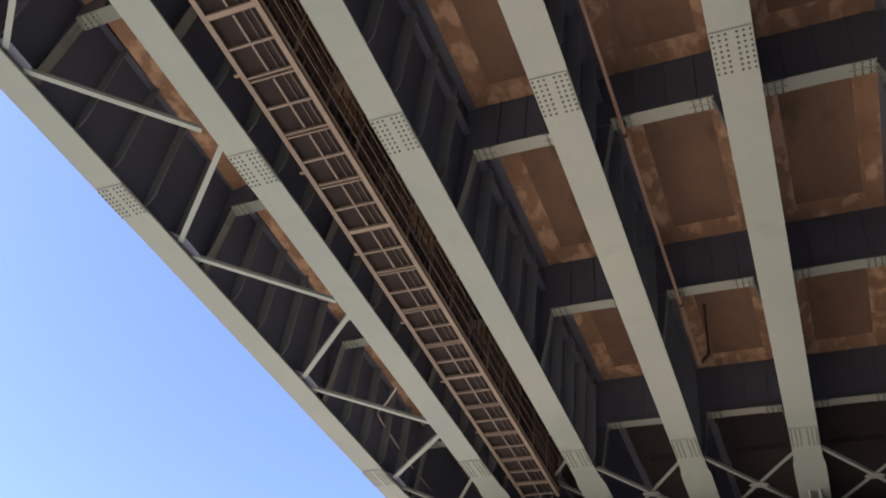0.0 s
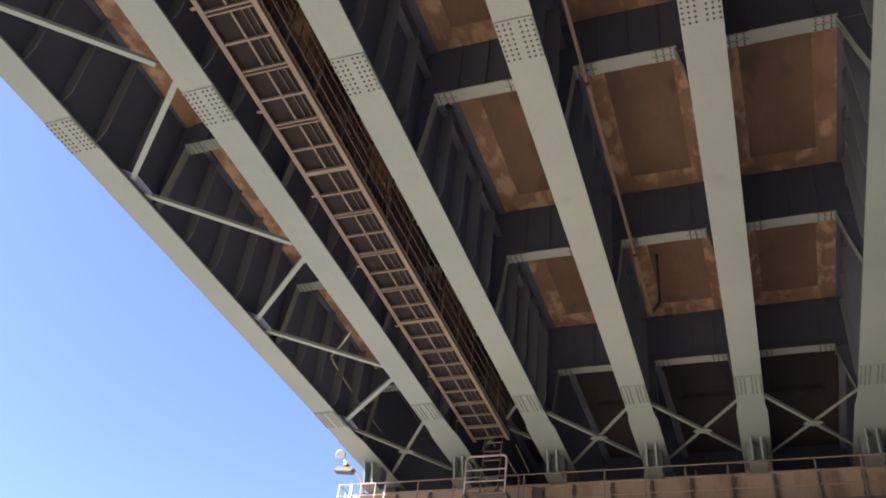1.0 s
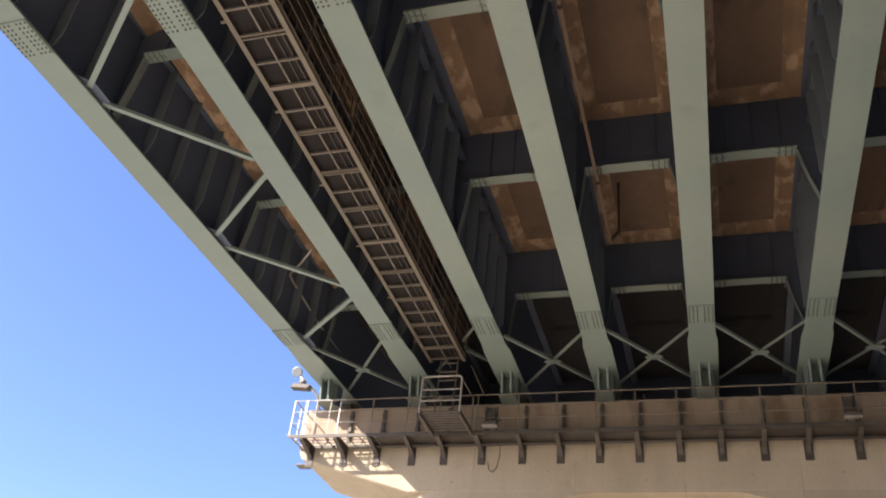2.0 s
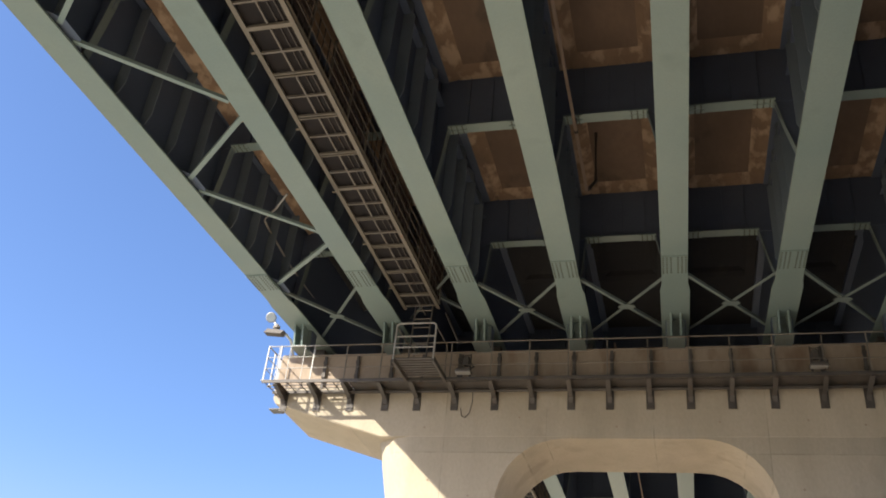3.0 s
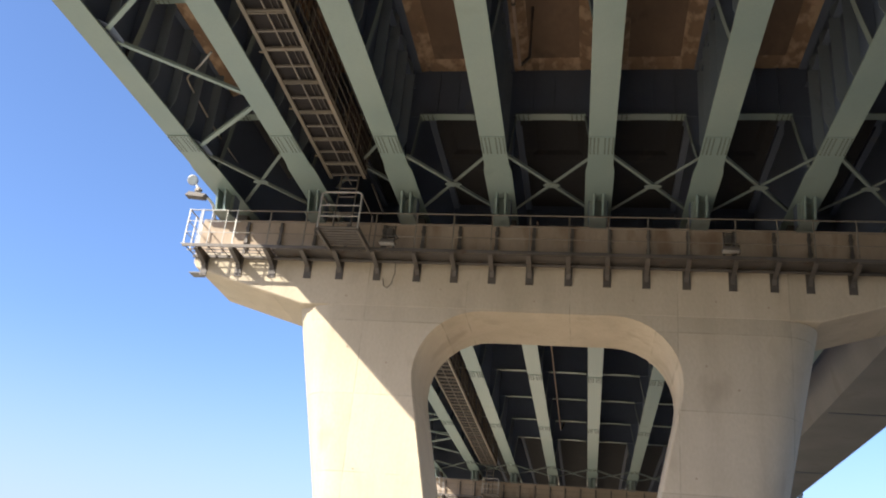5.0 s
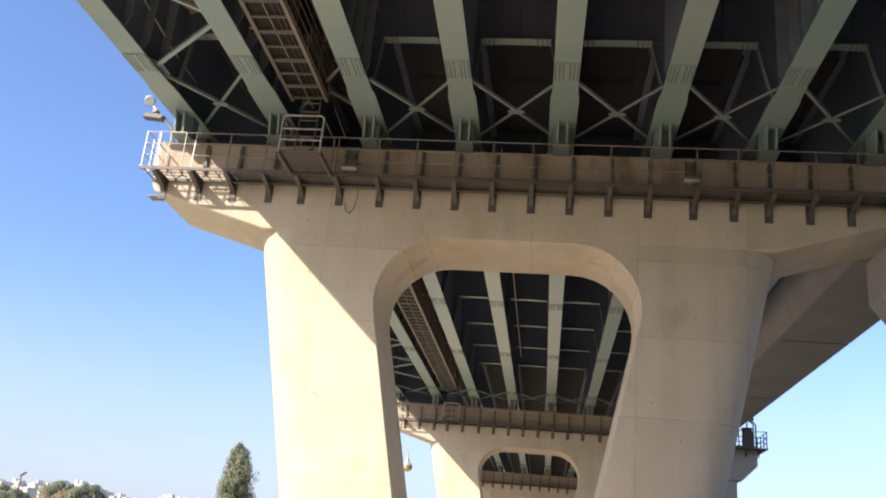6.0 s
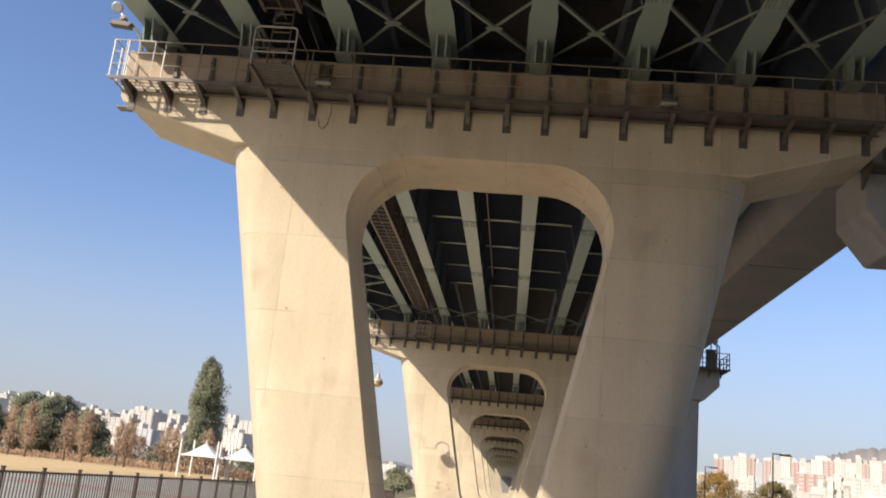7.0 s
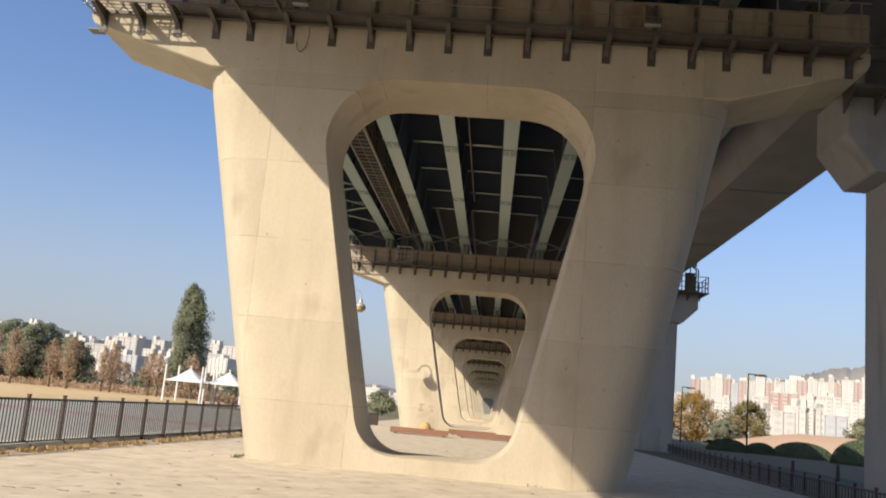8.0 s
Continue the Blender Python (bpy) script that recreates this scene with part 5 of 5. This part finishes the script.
part("body", soften(box(bmesh.new(), -3.0, -2.3, 43.7, 44.3, 0.0, 0.8), 0.03, 1), FENCE, lb)
part("lid", soften(box(bmesh.new(), -3.04, -2.26, 43.66, 44.34, 0.8, 0.88), 0.02, 1), FENCE, lb)


def build_road_lamp(x, y, h, z=0.0):
    t = thing("road_lamp", (x, y, z), "slim dark lamp post with a flat arm", "street lamp", "street lamps")
    part("pole", tube(bmesh.new(), [(x, y, z), (x, y, z + h)], 0.09, 8, 0.06), FENCE, t)
    part("arm", soften(box(bmesh.new(), x, x + 1.6, y - 0.08, y + 0.08, z + h - 0.1, z + h), 0.02, 1), FENCE, t)
    part("head", soften(box(bmesh.new(), x + 0.6, x + 1.7, y - 0.15, y + 0.15, z + h - 0.2, z + h - 0.1), 0.03, 1), FENCE, t)


sl = thing("pole_lamp", (-44.87, 62, 0), "slim dark pole lamp with a short tilted head", "street lamp", "street lamps")
part("pole", tube(bmesh.new(), [(-44.87, 62, 0), (-44.87, 62, 6.77)], 0.09, 8, 0.05), FENCE, sl)
part("head", bar(bmesh.new(), (-44.97, 62, 6.65), (-44.42, 61.9, 6.99), 0.22, 0.12), FENCE, sl)
build_road_lamp(29.8, 64, 7.4)
build_road_lamp(31.2, 100, 7.3)


# ---------------------------------------------------------------- far town
def build_block(x, y, w, d, h, wall, seed, z=0.0, floors=None, label="distant white apartment block with balconies"):
    rg = random.Random(seed)
    b = thing("apartment_block", (x, y, z), label, "apartment building", "distant apartment blocks")
    body = bmesh.new()
    box(body, x - w / 2, x + w / 2, y, y + d, z, z + h)
    part("wall", body, wall, b)
    n = floors or max(3, int(h / 3.0))
    cols = max(2, int(w / 5.5))
    fh = h / n
    for c in range(cols):
        cx = x - w / 2 + w * (c + 0.5) / cols
        ww = w / cols * rg.uniform(0.45, 0.62)
        win = bmesh.new()
        for f in range(n):
            box(win, cx - ww / 2, cx + ww / 2, y - 0.12, y + 0.3, z + fh * f + fh * 0.32, z + fh * f + fh * 0.78)
        tagged(part("window_column", win, WINDOW, b), kind="stuff")
        part("pier_strip", box(bmesh.new(), cx + ww / 2 + 0.2, cx + ww / 2 + 0.7, y - 0.6, y, z, z + h + 0.6), wall, b)
    part("roof", box(bmesh.new(), x - w / 2 - 0.3, x + w / 2 + 0.3, y - 0.3, y + d + 0.3, z + h, z + h + 0.7), WALL_WHITE, b)
    for k in range(rg.choice((1, 2, 2))):
        rx = x + rg.uniform(-0.35, 0.35) * w
        part("roof_house", box(bmesh.new(), rx - 2.2, rx + 2.2, y + d * 0.2, y + d * 0.7, z + h + 0.7, z + h + rg.uniform(3, 5.5)), WALL_WHITE, b)
    b.rotation_euler.z = rg.uniform(-0.75, -0.05)
    return b


E0 = Vector((5.76, -22.39, 1.66))


def town(dirs, dist, seed, heights, widths, walls, z=0.0):
    rg = random.Random(seed)
    a0, a1 = dirs
    a = a0
    while a < a1:
        w = rg.uniform(*widths)
        dd = dist * rg.uniform(0.94, 1.08)
        x, y = E0.x + dd * math.sin(a), E0.y + dd * math.cos(a)
        build_block(x, y, w, 14, rg.uniform(*heights), rg.choice(walls), rg.randint(0, 9999), z)
        a += (w * rg.uniform(0.84, 1.04)) / dist


town((-0.56, -0.27), 1150, 1, (44, 55), (16, 30), (WALL_WHITE,))
town((-0.56, -0.27), 980, 11, (33, 45), (14, 28), (WALL_WHITE,))
town((-0.52, -0.26), 800, 2, (18, 30), (16, 30), (WALL_WHITE, WALL_WHITE, WALL_GREY))
town((-0.13, -0.07), 1000, 7, (8, 20), (18, 30), (WALL_WHITE, WALL_GREY))

# across the road: direction, width, height and wall of each block
TOWERS = [
    (0.2184, 11.1, 65.2, WALL_PINK),
    (0.2285, 12.0, 64.7, WALL_WHITE),
    (0.2397, 15.8, 69.4, WALL_WHITE),
    (0.2504, 8.7, 68.5, WALL_PINK),
    (0.2579, 8.3, 63.6, WALL_GREY),
    (0.2656, 8.7, 67.7, WALL_PINK),
    (0.2740, 10.8, 68.2, WALL_WHITE),
    (0.2835, 11.1, 73.1, WALL_WHITE),
    (0.2924, 9.1, 67.5, WALL_PINK),
    (0.3019, 12.7, 68.3, WALL_WHITE),
    (0.3132, 13.6, 72.3, WALL_WHITE),
    (0.3241, 11.4, 72.3, WALL_PINK),
    (0.3340, 11.3, 74.5, WALL_WHITE),
    (0.3443, 12.2, 71.8, WALL_WHITE),
    (0.3516, 5.5, 78.1, WALL_WHITE),
    (0.3575, 8.1, 71.5, WALL_PINK),
    (0.3667, 13.0, 75.9, WALL_WHITE),
    (0.3762, 8.9, 74.5, WALL_PINK),
    (0.3831, 8.9, 80.0, WALL_WHITE),
    (0.3925, 12.7, 77.9, WALL_WHITE),
]
SLABS = [
    (0.1957, 5.5, 28.9, WALL_WHITE),
    (0.2069, 12.4, 29.1, WALL_WHITE),
    (0.2421, 19.0, 29.2, WALL_WHITE),
    (0.2798, 19.6, 35.7, WALL_WHITE),
    (0.3075, 21.9, 39.9, WALL_PINK),
    (0.3289, 10.8, 38.2, WALL_WHITE),
    (0.3497, 19.7, 39.4, WALL_WHITE),
    (0.3737, 20.0, 36.1, WALL_WHITE),
]
LOW_BLOCKS = [
    (0.2913, 3.4, 15.1, WALL_WHITE),
    (0.3130, 17.1, 15.8, WALL_WHITE),
    (0.3212, 6.7, 18.5, WALL_WHITE),
    (0.3412, 3.8, 18.3, WALL_WHITE),
    (0.3567, 10.3, 16.0, WALL_GREY),
]
for blocks, dist in ((TOWERS, 1150), (SLABS, 800), (LOW_BLOCKS, 480)):
    for i, (a, w, h, wall) in enumerate(blocks):
        b = build_block(E0.x + dist * math.sin(a), E0.y + dist * math.cos(a), w * 0.98, 12, h - 1.5, wall, i + dist, label="distant pink apartment block" if wall == WALL_PINK else "distant white apartment block with balconies")
        b.rotation_euler.z = -a + 0.12 * math.sin(i * 2.3)


def hill(name, a0, a1, dist, h, seed, power=0.8, rough=1.5, swell=0.3):
    bm = bmesh.new()
    pts = []
    n = 150
    for i in range(n + 1):
        a = a0 + (a1 - a0) * i / n
        f = math.sin(math.pi * i / n) ** power
        z = h * f * (0.85 + swell * noise.noise(Vector((i * 0.07, seed, 0)))) + rough * noise.noise(Vector((i * 1.3, seed, 4)))
        c, s = math.cos(a), math.sin(a)
        pts.append([bm.verts.new((E0.x + d * s, E0.y + d * c, zz)) for d, zz in ((dist - 120, -1), (dist - 50, z * 0.6), (dist, z), (dist + 150, -1))])
    for p, q in zip(pts, pts[1:]):
        for k in range(3):
            bm.faces.new((p[k], q[k], q[k + 1], p[k + 1]))
    return tagged(part(name, bm, HILL, smooth=True), "distant wooded hill behind the town", "hill", kind="structure")


hill("hill", 0.285, 0.62, 1900, 186, 3, 0.2, 7, 0.06)
hill("hill_far", -0.24, 0.2, 1700, 42, 8, 0.4, 5)
